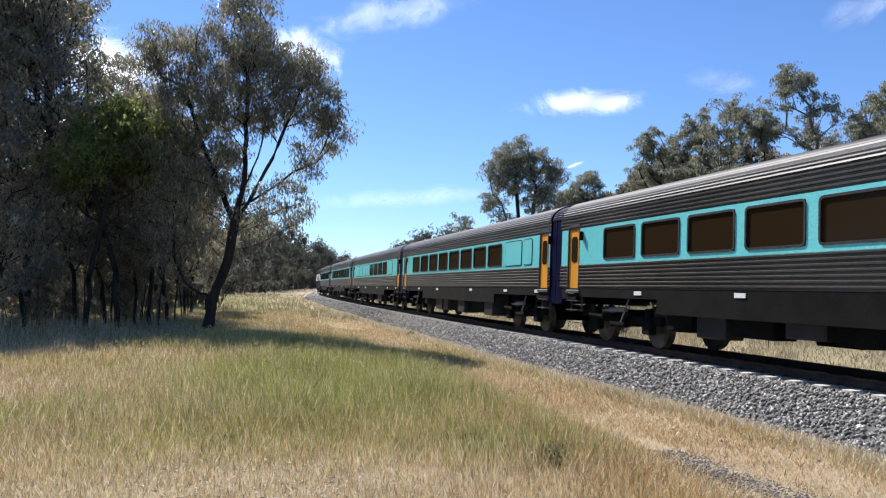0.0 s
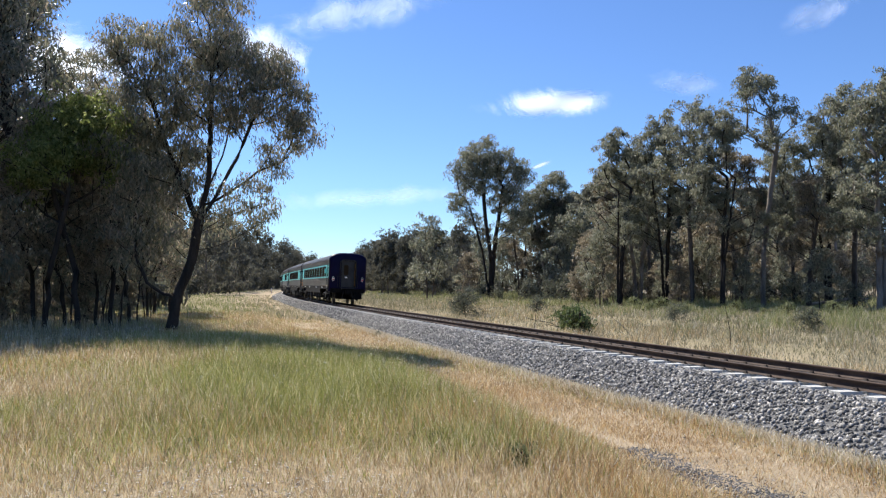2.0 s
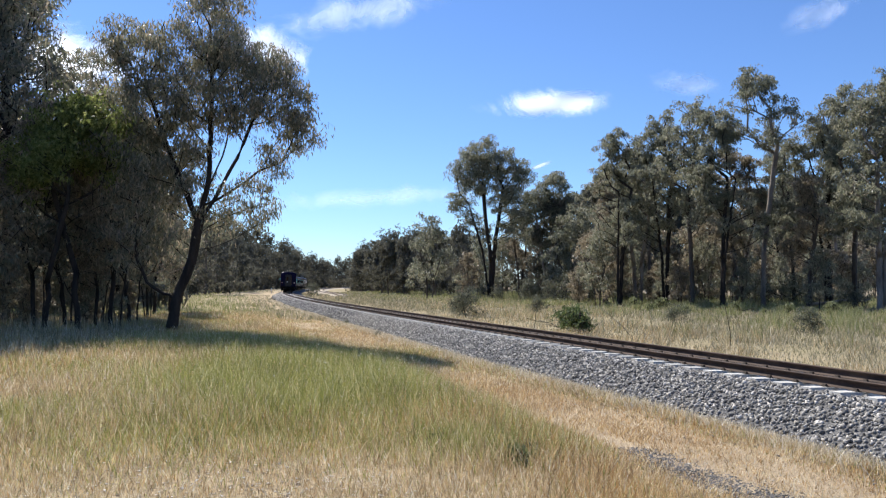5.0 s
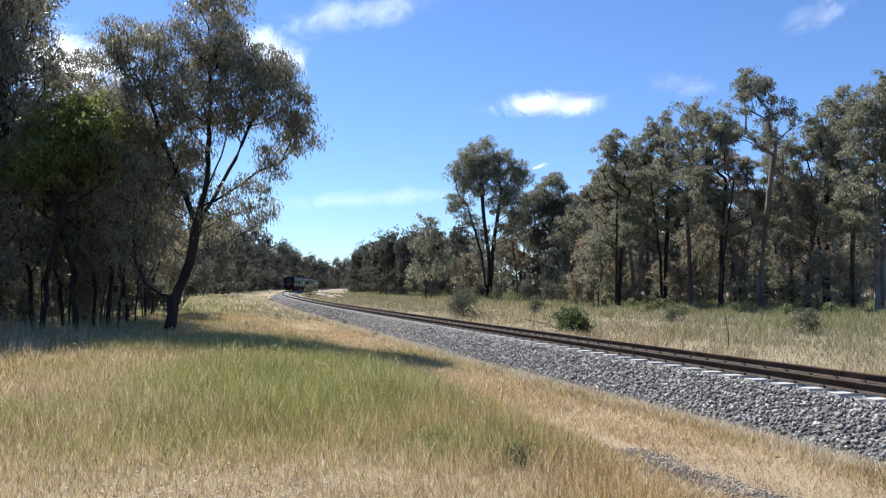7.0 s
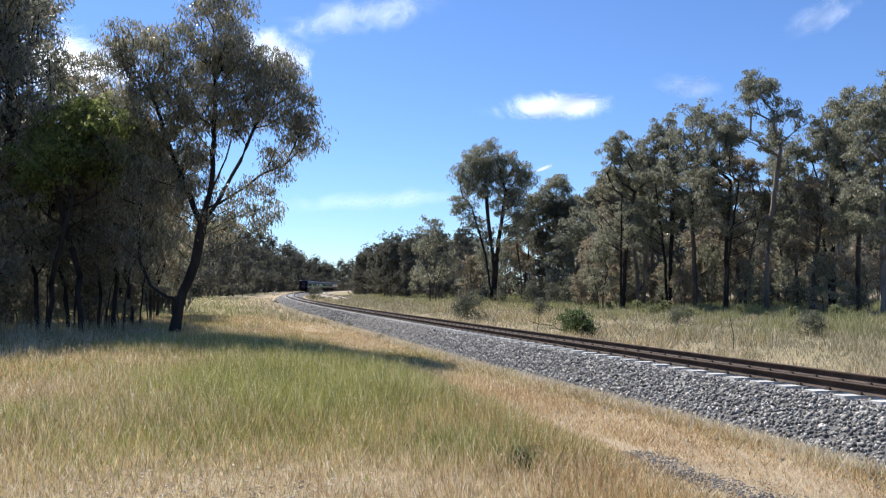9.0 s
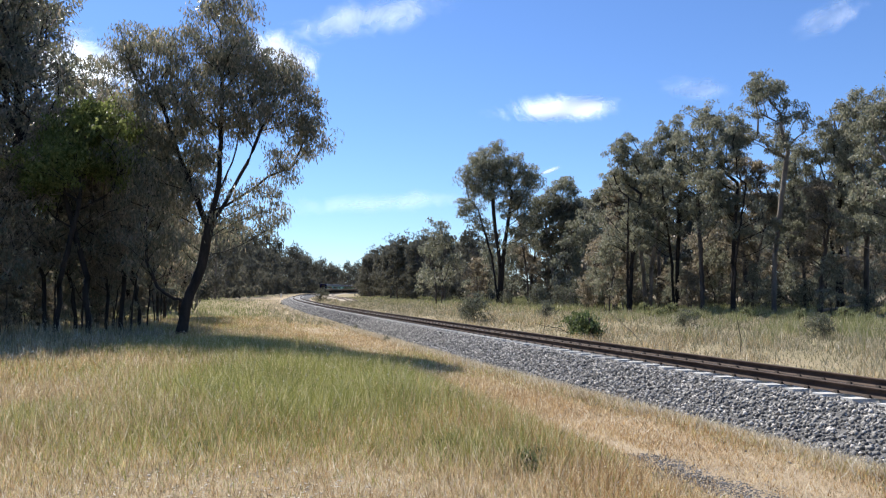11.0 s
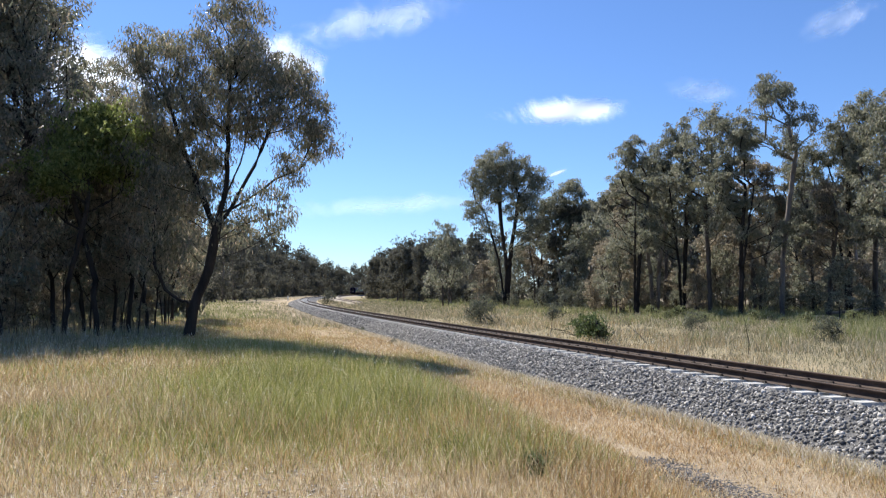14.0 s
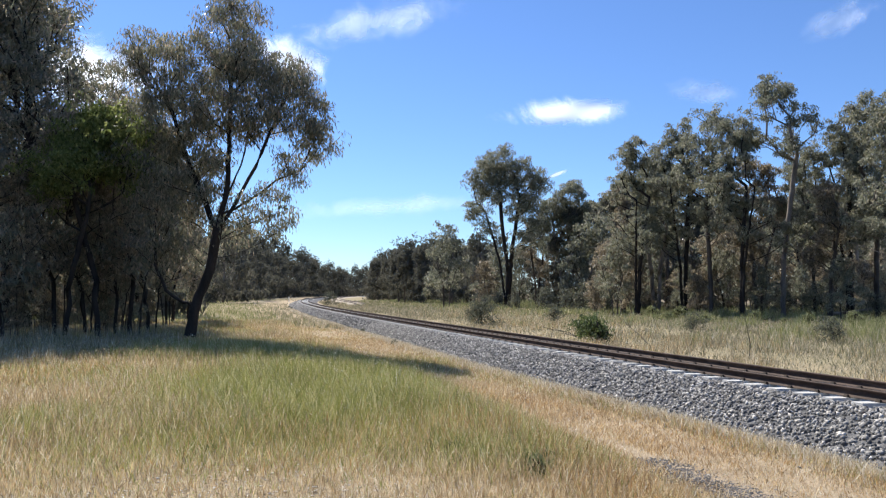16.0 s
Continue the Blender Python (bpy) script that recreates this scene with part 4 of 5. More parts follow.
def plant_tree(name, meshes, label, category, x, y, turn=0.0, scale=1.0, group="", sink=0.08):
    e = thing(name, label, category, group)
    child("trunk", meshes[0], e, "")
    child("crown", meshes[1], e, "")
    e.matrix_world = pose(x, y, float(ground_z(x, y)) - sink, 0, 0, turn)
    e.scale = (scale, scale, scale)
    return e


def lobes_for(rng, h, base, rad, n_lobes, per, clumpy=1.0):
    """Random lobes of a crown that reaches from base to h."""
    out = []
    for i in range(n_lobes):
        q = (i + rng.uniform(0.2, 0.8)) / n_lobes
        z = base + (h - base) * (0.12 + 0.80 * q)
        shape = math.sin(min(1.0, 0.25 + q * 0.95) * math.pi) ** 0.6
        a = rng.uniform(0, 6.28)
        r = rad * shape * rng.uniform(0.3, 0.85)
        s = rad * rng.uniform(0.3, 0.46) * clumpy
        out.append((r * math.cos(a), r * math.sin(a), z, s, s, s * 0.85, per))
    out.append((0, 0, h - rad * 0.45, rad * 0.48, rad * 0.48, rad * 0.4, per))
    return out


def random_gum(seed, h, base, rad, leaves, leaf=None, bark=None, n_lobes=8, per=9, size=0.42, width=0.12, stems=1, clump=0.8, trunk_r=0.2):
    rng = random.Random(seed)
    st = []
    for k in range(stems):
        a = rng.uniform(0, 6.28)
        sp = 0.0 if stems == 1 else 0.25
        ln = rng.uniform(0.3, 1.2) * (1 if stems == 1 else 1.8)
        x0, y0 = sp * math.cos(a), sp * math.sin(a)
        st.append([(x0, y0, -0.3), (x0 + 0.15 * ln * math.cos(a), y0 + 0.15 * ln * math.sin(a), h * 0.25), (x0 + ln * math.cos(a), y0 + ln * math.sin(a), h * rng.uniform(0.5, 0.68))])
    return tree_meshes(seed, st, lobes_for(rng, h, base, rad, n_lobes, per), trunk_r, leaves, size, width, bark or BARK, leaf or LEAF, clump)


# the leaning gum in the foreground: its upper foliage sways, in two pieces
FORE_STEMS = [[(0, 0, -0.3), (0.25, 0, 1.3), (0.75, 0.1, 2.8), (1.15, 0, 4.4), (1.4, 0.1, 6.2), (1.5, 0, 8.2), (1.5, 0, 10.2)],
              [(1.1, 0.05, 4.2), (0.5, 0.1, 5.6), (-0.3, 0.1, 7.4), (-0.9, 0, 9.4)], [(1.2, 0, 4.6), (2.0, 0.1, 5.9), (2.8, 0, 7.4), (3.3, 0, 8.8)],
              [(0.3, 0, 1.45), (-0.25, -0.1, 1.6), (-0.8, -0.2, 2.0), (-1.2, -0.25, 3.0), (-1.35, -0.2, 4.4), (-1.25, 0, 5.8)],
              [(1.25, 0, 4.9), (2.2, 0.1, 5.5), (3.4, 0, 6.3), (4.3, 0, 6.7)], [(1.35, 0, 5.6), (1.9, 0.3, 7.0), (2.2, 0.3, 8.6)]]
FORE_LOBES = [(1.5, 0, 12.3, 1.3, 1.5, 1.9, 44), (2.3, 0, 10.9, 1.3, 1.5, 1.2, 30), (3.6, 0, 9.9, 1.4, 1.5, 1.2, 40), (4.6, 0, 8.5, 0.8, 0.9, 1.3, 26), (4.1, 0, 7.0, 0.7, 0.8, 0.8, 10),
              (0.2, 0, 11.0, 1.4, 1.6, 1.2, 30), (-1.6, 0, 11.3, 1.1, 1.5, 1.2, 30), (-2.3, 0, 9.8, 0.9, 1.3, 1.1, 16), (0.9, 0.1, 9.2, 1.7, 1.8, 1.1, 44), (2.6, 0.1, 8.6, 1.1, 1.2, 0.7, 18),
              (-0.7, 0, 9.0, 1.4, 1.6, 1.2, 36), (-1.5, 0, 7.4, 1.4, 1.5, 1.2, 34), (0.1, 0.2, 7.3, 1.2, 1.4, 1.1, 30), (-0.9, -0.2, 5.6, 1.3, 1.4, 1.2, 26), (0.6, 0.3, 5.8, 0.9, 1.0, 0.9, 14),
              (2.9, 0.1, 5.4, 1.1, 0.9, 0.6, 9), (3.6, 0, 4.8, 0.6, 0.7, 0.5, 6), (-1.7, 0, 3.6, 1.2, 1.1, 1.0, 14), (1.6, 0.5, 4.5, 0.9, 0.9, 0.7, 8), (-0.3, 0.4, 4.2, 1.1, 1.0, 0.9, 12)]


def fore_tree():
    (wv, wf), cents = grow(11, FORE_STEMS, FORE_LOBES, 0.21, 0.008, step=0.5)
    lv, lf = crown_leaves(11, cents, 66000, 0.195, 0.044, 0.7, 1.2, 5)
    e = thing("gum_tree", "leaning dark-trunked gum tree with drooping olive-brown leaves beside the grass", "tree")
    child("trunk", mesh_of("trunk", wv, wf, BARK, smooth=True), e)
    quad = lv.reshape(-1, 4, 3)
    mid = quad.mean(axis=1)
    high = mid[:, 2] > 7.4 + 0.25 * np.sin(mid[:, 0] * 3.0)
    swaying = []
    for sel in (~high, high & (mid[:, 0] <= 1.0), high & (mid[:, 0] > 1.0)):
        v = quad[sel].reshape(-1, 3)
        swaying.append(child("crown", mesh_of("crown", v, np.arange(len(v)).reshape(-1, 4), LEAF), e))
    e.matrix_world = pose(-9.3, 27.8, float(ground_z(-9.3, 27.8)) - 0.08)
    e.scale = (0.94, 0.94, 0.94)
    return swaying[1:]


SWAYING = fore_tree()

KINDS = {
    "left_tall": [random_gum(21, 15, 4.5, 4.6, 13500, n_lobes=16, per=9, size=0.23, width=0.07, clump=0.75, trunk_r=0.15), random_gum(22, 14, 4.0, 4.4, 13500, n_lobes=16, per=9, size=0.23, width=0.07, stems=2, clump=0.75, trunk_r=0.13)],
    "left_thin": [random_gum(23, 9, 1.6, 2.5, 7000, n_lobes=11, per=7, size=0.2, width=0.055, stems=2, trunk_r=0.08, clump=0.6, leaf=LEAF_BROWN), random_gum(24, 8, 1.3, 2.3, 7000, n_lobes=11, per=7, size=0.2, width=0.055, stems=3, trunk_r=0.07, clump=0.6)],
    "wattle": [random_gum(25, 8.6, 5.8, 2.3, 12000, n_lobes=9, per=10, size=0.17, width=0.07, trunk_r=0.1, leaf=LEAF_GREEN, clump=0.7)],
    "gum": [random_gum(31, 19, 7.0, 5.2, 16000, bark=BARK_BROWN, leaf=LEAF_OLIVE, n_lobes=18, per=6, clump=0.85, size=0.27, width=0.105), random_gum(32, 20, 6.0, 4.6, 16000, bark=BARK, n_lobes=18, stems=3, leaf=LEAF_OLIVE, per=6, clump=0.85, size=0.27, width=0.105),
            random_gum(33, 17, 4.0, 4.0, 15000, bark=BARK_GREY, n_lobes=17, stems=2, leaf=LEAF_OLIVE, per=6, clump=0.85, size=0.27, width=0.105), random_gum(34, 21, 13.0, 3.6, 9000, bark=BARK_GREY, leaf=LEAF_OLIVE, n_lobes=9, per=8, stems=2, clump=0.8, size=0.27, width=0.10), random_gum(35, 15, 3.0, 3.6, 14000, bark=BARK_BROWN, n_lobes=16, stems=3, leaf=LEAF_BROWN, per=6, clump=0.85, size=0.27, width=0.10)],
    "mid": [random_gum(64, 13, -0.8, 3.9, 5000, leaf=LEAF_FAR, bark=BARK_GREY, n_lobes=16, per=4, clump=1.05, size=0.5, width=0.21, stems=3, trunk_r=0.13), random_gum(65, 12, 2.2, 3.6, 5000, leaf=LEAF_FAR, bark=BARK_BROWN, n_lobes=15, per=4, clump=1.05, size=0.5, width=0.21, stems=2, trunk_r=0.13)],
    "far": [random_gum(61, 17, -2.2, 5.4, 2150, leaf=LEAF_FAR, bark=BARK_GREY, n_lobes=16, per=3, clump=1.7, size=0.9, width=0.36), random_gum(62, 15, -2.0, 5.6, 2150, n_lobes=16, per=3, leaf=LEAF_FAR, bark=BARK_GREY, stems=2, clump=1.7, size=0.9, width=0.36)],
    "low": [random_gum(41, 9, 1.0, 3.0, 3500, n_lobes=12, per=4, leaf=LEAF_OLIVE, bark=BARK_BROWN, stems=2, trunk_r=0.08, size=0.32, width=0.12, clump=0.8), random_gum(42, 7, 0.6, 2.6, 3400, n_lobes=11, per=4, stems=3, bark=BARK_BROWN, trunk_r=0.07, size=0.32, width=0.12, clump=0.8, leaf=LEAF_BROWN)],
    "bush": [random_gum(51, 2.2, 0.2, 1.5, 1900, n_lobes=9, per=6, size=0.16, width=0.06, leaf=LEAF_GREY, stems=3, trunk_r=0.03, clump=0.5)],
    "light_bush": [random_gum(53, 1.1, 0.0, 1.1, 1100, n_lobes=9, per=5, size=0.14, width=0.06, leaf=LEAF_LIME, stems=3, trunk_r=0.015, clump=0.35)],
    "green_bush": [random_gum(52, 1.3, 0.1, 0.85, 1500, n_lobes=7, per=6, size=0.12, width=0.06, leaf=LEAF_SHRUB, stems=3, trunk_r=0.02, clump=0.35)],
}


# the tall domed gum across the line, and its smaller neighbour
DOMED = tree_meshes(71, [[(0, 0, -0.3), (0.1, 0, 5.0), (-0.6, 0, 11.0), (-0.9, 0, 15.5)], [(0.15, 0.1, -0.3), (0.5, 0.1, 6.0), (1.6, 0, 13.5)], [(-0.1, 0.1, 0.4), (-0.9, 0.2, 6.0), (-2.6, 0, 12.0)]],
                    [(-0.4, 0, 18.3, 3.0, 2.7, 2.2, 36), (-0.3, 0, 16.4, 2.6, 2.4, 1.6, 24), (3.6, 0, 16.6, 1.2, 1.4, 1.3, 12), (1.6, 0, 12.4, 1.6, 1.6, 1.4, 12), (3.4, 0, 9.0, 1.6, 1.6, 1.6, 12), (-1.9, 0, 16.9, 2.0, 2.0, 1.7, 14), (1.3, 0, 16.9, 2.0, 2.0, 1.7, 14), (-3.2, 0, 13.4, 1.8, 1.7, 1.6, 10), (2.9, 0, 13.4, 1.7, 1.7, 1.6, 10), (-3.1, 0, 15.6, 1.9, 2.0, 1.8, 20), (2.5, 0, 15.4, 2.1, 2.0, 1.9, 20), (-4.3, 0, 12.4, 1.4, 1.5, 1.2, 10), (3.0, 0, 11.8, 1.6, 1.6, 1.5, 12), (-0.2, 0, 14.4, 2.2, 2.2, 1.6, 16), (-2.6, 0, 9.6, 1.4, 1.4, 1.2, 6), (1.4, 0, 8.4, 1.5, 1.4, 1.3, 6)],
                    0.26, 36000, 0.28, 0.11, BARK, LEAF_OLIVE, 1.15)
NEIGHBOUR = tree_meshes(72, [[(0, 0, -0.3), (0.3, 0, 5.0), (0.9, 0, 11.5)], [(0.1, 0, 0.2), (-0.8, 0, 5.5), (-1.5, 0, 11.0)]],
                        [(0.9, 0, 14.4, 2.0, 1.8, 1.7, 20), (-0.4, 0, 13.0, 1.6, 1.6, 1.3, 14), (1.8, 0, 9.4, 1.6, 1.5, 1.4, 12), (-2.6, 0, 9.6, 1.4, 1.4, 1.4, 10), (-1.7, 0, 12.6, 1.6, 1.6, 1.6, 12), (2.2, 0, 12.0, 1.3, 1.4, 1.4, 8), (0, 0, 10.4, 1.9, 1.7, 1.3, 10), (-1.4, 0, 7.6, 1.6, 1.4, 1.4, 8), (1.4, 0, 7.0, 1.6, 1.4, 1.4, 8)],
                        0.18, 22000, 0.28, 0.11, BARK_GREY, LEAF_OLIVE, 1.1)


def px(x, dist):
    """Metres to the right at that distance, by bearing."""
    return (x - 784) / 1344.0 * dist


def stand(kind, i, x, y, turn, scale, label, group, name="gum_tree", category="tree"):
    plant_tree(name, KINDS[kind][i % len(KINDS[kind])], label, category, x, y, turn, scale, group)


rng = random.Random(3)
LEFT = "trees of the wood beside the grass"
for i, (b, d, kind, sc) in enumerate([
        (235, 30, "left_thin", 1.1), (275, 33, "left_thin", 1.0), (112, 28.5, "left_thin", 1.0), (165, 29.5, "left_thin", 0.95), (52, 33, "left_tall", 1.12),
        (-10, 30, "left_tall", 1.1), (10, 36, "left_tall", 1.15), (190, 42, "left_thin", 1.2), (210, 30, "left_thin", 0.8),
        (-60, 26, "left_thin", 1.1), (-110, 30, "left_tall", 1.0), (-80, 38, "left_tall", 1.15), (300, 44, "left_thin", 1.1),
        (40, 48, "left_tall", 1.0), (178, 37, "left_tall", 0.86), (330, 46, "left_thin", 0.9), (255, 36, "left_thin", 1.15), (205, 34, "left_thin", 1.2), (20, 27, "left_thin", 0.75), (300, 38, "left_thin", 0.85)]):
    stand(kind, i, px(b, d), d, rng.uniform(0, 360), sc, "dark slender gum tree in the shaded wood", LEFT)
for i in range(20):
    d = 50 + i * 2.6
    stand("far" if i % 2 else "low", i, px(-120 + (i * 137) % 440, d), d, rng.uniform(0, 360), rng.uniform(0.62, 0.78), "dark gum tree in the depth of the wood", LEFT)
for i in range(16):
    d = rng.uniform(46, 70)
    stand("low", i, px(-90 + i * 26, d), d, rng.uniform(0, 360), rng.uniform(0.45, 0.7), "dark bushy young gum in the shaded wood", LEFT)
stand("wattle", 0, px(178, 28.0), 28.0, 40, 1.02, "bright green bushy wattle tree among dark gums", "", "wattle_tree")
stand("wattle", 0, px(118, 27.5), 27.5, 200, 0.88, "bright green bushy wattle tree among dark gums", "", "wattle_tree")
# the wood goes on ahead along the left of the line
for i in range(56):
    s = 92 + i * 6.5 + rng.uniform(-2, 2)
    u = rng.uniform(13, 18) + (7 if i < 5 else 0) + (i % 3) * 8
    x, y = on_track(s, u)
    stand("far", i, x, y, rng.uniform(0, 360), rng.uniform(0.88, 1.12) * (1.24 if 190 < s < 420 else 1.05), "grey-green gum tree in the wood along the line", "trees along the line")
# unseen trees added behind the camera, to darken reflections in the train's side
for i in range(9):
    s = -62 + i * 5.7
    x, y = on_track(s, 30 + (i % 3) * 5)
    stand("far", i, x, y, rng.uniform(0, 360), rng.uniform(0.8, 1.0), "grey-green gum tree in the wood along the line", "trees along the line")

for i, (b, d) in enumerate(((-20, 27.5), (28, 28.5), (70, 30.5), (92, 29.0), (140, 31.5), (190, 32.5), (222, 31.5), (262, 34.5))):
    stand("low", i, px(b, d), d, b * 3.0, 0.24 + 0.05 * (i * 7 % 4), "small brownish shrub among the dark trunks", LEFT, "woodland_shrub", "shrub")
for i in range(7):
    d = 34 + (i * 5) % 11
    stand("low", 1, px(-40 + i * 45, d), d, rng.uniform(0, 360), rng.uniform(0.4, 0.62), "brownish young gum thicket in the shaded wood", LEFT)
RIGHT = "trees of the wood across the line"
plant_tree("gum_tree", DOMED, "tall gum tree with a domed clumpy crown across the line", "tree", px(897, 95), 95, 0, 1.0, RIGHT)
plant_tree("gum_tree", NEIGHBOUR, "smaller open-crowned gum tree across the line", "tree", px(1000, 98), 98, 0, 1.02, RIGHT)
for i in range(26):
    s = 415 + (i * 37) % 110
    u = (12 + (i * 11) % 55) * (1 if i % 2 else -1)
    x, y = on_track(s, u)
    stand("far", i, x, y, rng.uniform(0, 360), rng.uniform(0.85, 1.05) if u > 0 else rng.uniform(1.15, 1.35), "grey-green gum tree closing the far end of the cutting", "trees along the line")
for i, (b, d, kind, k, sc) in enumerate([
        (950, 104, "gum", 4, 0.86), (1124, 63, "gum", 1, 0.76), (1160, 66, "gum", 2, 0.88), (1100, 70, "gum", 4, 0.8), (1257, 60, "gum", 0, 0.86), (1210, 64, "gum", 1, 0.83),
        (1308, 57, "gum", 1, 0.78), (1378, 58, "gum", 3, 0.90), (1340, 62, "gum", 4, 0.9), (1440, 60, "gum", 0, 0.72), (1465, 54, "gum", 4, 0.68), (1505, 57, "gum", 1, 0.78), (1550, 54, "gum", 0, 0.86), (1595, 50, "gum", 2, 0.92),
        (1650, 50, "gum", 1, 0.85), (1180, 76, "gum", 0, 0.8), (1285, 78, "gum", 4, 0.95), (1420, 76, "gum", 1, 0.82), (1520, 74, "gum", 3, 0.82), (1060, 84, "low", 0, 1.2), (1085, 76, "low", 1, 1.1), (1490, 52, "low", 0, 0.5), (1235, 61, "low", 1, 0.5), (1350, 59, "low", 0, 0.45)]):
    stand(kind, k, px(b, d), d, rng.uniform(0, 360), sc, "tall gum tree with grey-green foliage across the line", RIGHT)
for i in range(60):
    s = 112 + i * 5.6 + rng.uniform(-2, 2)
    u = -rng.uniform(24, 30) - (i % 3) * 9
    x, y = on_track(s, u)
    stand("far", i, x, y, rng.uniform(0, 360), rng.uniform(0.8, 1.0) * (0.8 if s < 150 else 1.0) * (1.0 + 0.3 * (s > 230)), "grey-green gum tree in the wood across the line", RIGHT)
for i in range(16):
    b = 1050 + i * 34 + rng.uniform(-10, 10)
    d = rng.uniform(64, 78)
    stand("low", i + 1, px(b, d), d, rng.uniform(0, 360), rng.uniform(0.5, 0.8), "brownish sapling thicket between the trunks", RIGHT)
for i in range(12):
    d = 545 + (i * 17) % 40
    stand("far", i, px(598 + i * 8, d), d, rng.uniform(0, 360), rng.uniform(0.95, 1.15) * (1.15 if i < 4 else 1.3), "grey-green gum tree closing the far end of the cutting", "trees along the line")
# lower trees come close to the second line
for i in range(34):
    s = 106 + i * 6.6 + rng.uniform(-2, 2)
    x, y = on_track(s, -15.0 - rng.uniform(0, 4.0) - max(0.0, 120 - s) * 0.25 - 1.5 * (s < 140) - 3.0 * min(1.0, max(0.0, (s - 135) / 30)) - 0.03 * max(0.0, s - 200))
    stand("mid" if s < 200 else "far", i, x, y, rng.uniform(0, 360), rng.uniform(0.72, 0.92) * (1.0 if s < 150 else 1.12) * (0.88 if s >= 200 else 1.0), "bushy grey-green gum tree beside the second line", RIGHT)
# undergrowth that closes the view between the far trunks
for i in range(40):
    s = 96 + i * 8.0 + rng.uniform(-3, 3)
    x, y = on_track(s, (19 + (i % 3) * 6 + rng.uniform(0, 4)) if i % 2 else -24 - (i % 5) * 3.0 - rng.uniform(0, 4))
    stand("low", i, x, y, rng.uniform(0, 360), rng.uniform(0.6, 1.0), "low bushy growth between the far trunks", "undergrowth of the woods", "bushy_sapling")
for i in range(16):
    b = 1040 + i * 36 + rng.uniform(-12, 12)
    d = rng.uniform(80, 90)
    stand("low", i, px(b, d), d, rng.uniform(0, 360), rng.uniform(0.8, 1.15), "grey-brown sapling thicket in the wood", "undergrowth of the woods", "bushy_sapling")
for b, d, sc in ((966, 82, 1.15), (1002, 79, 1.05), (1038, 76, 1.3), (1066, 74, 1.0)):
    stand("bush", 0, px(b, d), d, b, sc, "rounded grey-green bush at the edge of the wood", "bushes at the wood's edge", "bush", "shrub")
for i in range(14):
    b = 800 + i * 58 + rng.uniform(-12, 12)
    d = rng.uniform(78, 112)
    stand("low", i, px(b, d), d, rng.uniform(0, 360), rng.uniform(0.8, 1.3), "bushy young gum in the undergrowth", RIGHT)
for i in range(20):
    b = 1010 + i * 33 + rng.uniform(-10, 10)
    d = rng.uniform(90, 125)
    stand("mid", i, px(b, d), d, rng.uniform(0, 360), rng.uniform(1.05, 1.4), "gum tree in the depth of the wood", RIGHT)
for i in range(20):
    b = 880 + i * 36 + rng.uniform(-20, 20)
    d = 92 - (b - 880) * 0.055 + rng.uniform(-4, 4)
    stand("bush", 0, px(b, d), d, rng.uniform(0, 360), rng.uniform(0.6, 1.2), "grey-green low bush at the edge of the wood", "bushes at the wood's edge", "bush", "shrub")


for b, d, sc in ((1152, 57, 0.9), (1180, 53, 0.6), (1203, 55, 0.9), (1246, 50, 0.55), (1335, 51, 0.7), (1385, 47, 0.45), (1430, 46, 0.75), (1472, 42, 0.6), (1508, 45, 0.8), (1556, 41, 0.6), (1105, 62, 0.6)):
    stand("light_bush", 0, px(b, d), d, b * 3.0, sc, "clump of light green weeds at the wood's edge", "weeds at the wood's edge", "weed_clump", "plant")


def at_line(bearing, u):
    """Where a bearing meets the strip u metres left of the line."""
    k = (bearing - 784) / 1344.0
    y = 8.0
    while across(k * y, y) > u and y < 130:
        y += 0.05
    return k * y, y


for b, u, sc in ((1046, -4.6, 1.0), (1062, -4.9, 0.7), (1028, -5.0, 0.8)):
    x, y = at_line(b, u)
    stand("green_bush", 0, x, y, b, sc, "dark green leafy shrub beside the rails", "shrubs beside the rails", "shrub", "shrub")
for b, u, sc in ((856, -6.0, 0.9), (848, -6.5, 0.7), (585, -5.5, 1.1), (1230, -13, 0.5), (980, -12, 0.6), (1465, -14, 0.5)):
    x, y = at_line(b, u)
    stand("bush", 0, x, y, b, sc, "grey-green scrubby bush in the trackside grass", "shrubs beside the rails", "bush", "shrub")


# ---------------------------------------------------------------- grass
def blades(name, x, y, h, w, mat, label, seed, lean=0.35, far=False):
    rng = np.random.default_rng(seed)
    n = len(x)
    z = ground_z(x, y)
    a = rng.uniform(0, 6.283, n)
    side = np.stack([np.cos(a), np.sin(a), np.zeros(n)], -1)
    b = rng.uniform(0, 6.283, n)
    bend = np.stack([np.cos(b), np.sin(b), np.zeros(n)], -1) * (h * rng.uniform(0.1, 1, n) * lean)[:, None]
    p = np.stack([x, y, z - 0.02], -1)
    up = np.zeros((n, 3))
    up[:, 2] = 1
    hw = side * (w / 2)[:, None]
    mid = p + up * (h * 0.42)[:, None] + bend * 0.35
    tip = p + up * (h * rng.uniform(0.85, 1.0, n))[:, None] + bend
    if far:
        V, k = np.stack([p - hw, p + hw, tip], 1).reshape(-1, 3), 3
    else:
        V, k = np.stack([p, mid + hw, tip, mid - hw], 1).reshape(-1, 3), 4
    return tagged(new(name, mesh_of(name, V, np.arange(n * k).reshape(n, k), mat)), label, "grass", kind="stuff")


def scatter(seed, n, d0, d1, half=0.62, power=1.0):
    """Points over the ground before the camera's stand, thinning with distance."""
    rng = np.random.default_rng(seed)
    q = rng.random(n)
    d = (d0 ** power + (d1 ** power - d0 ** power) * q) ** (1 / power)
    a = rng.uniform(-half, half, n)
    return d * np.sin(a), d * np.cos(a), rng


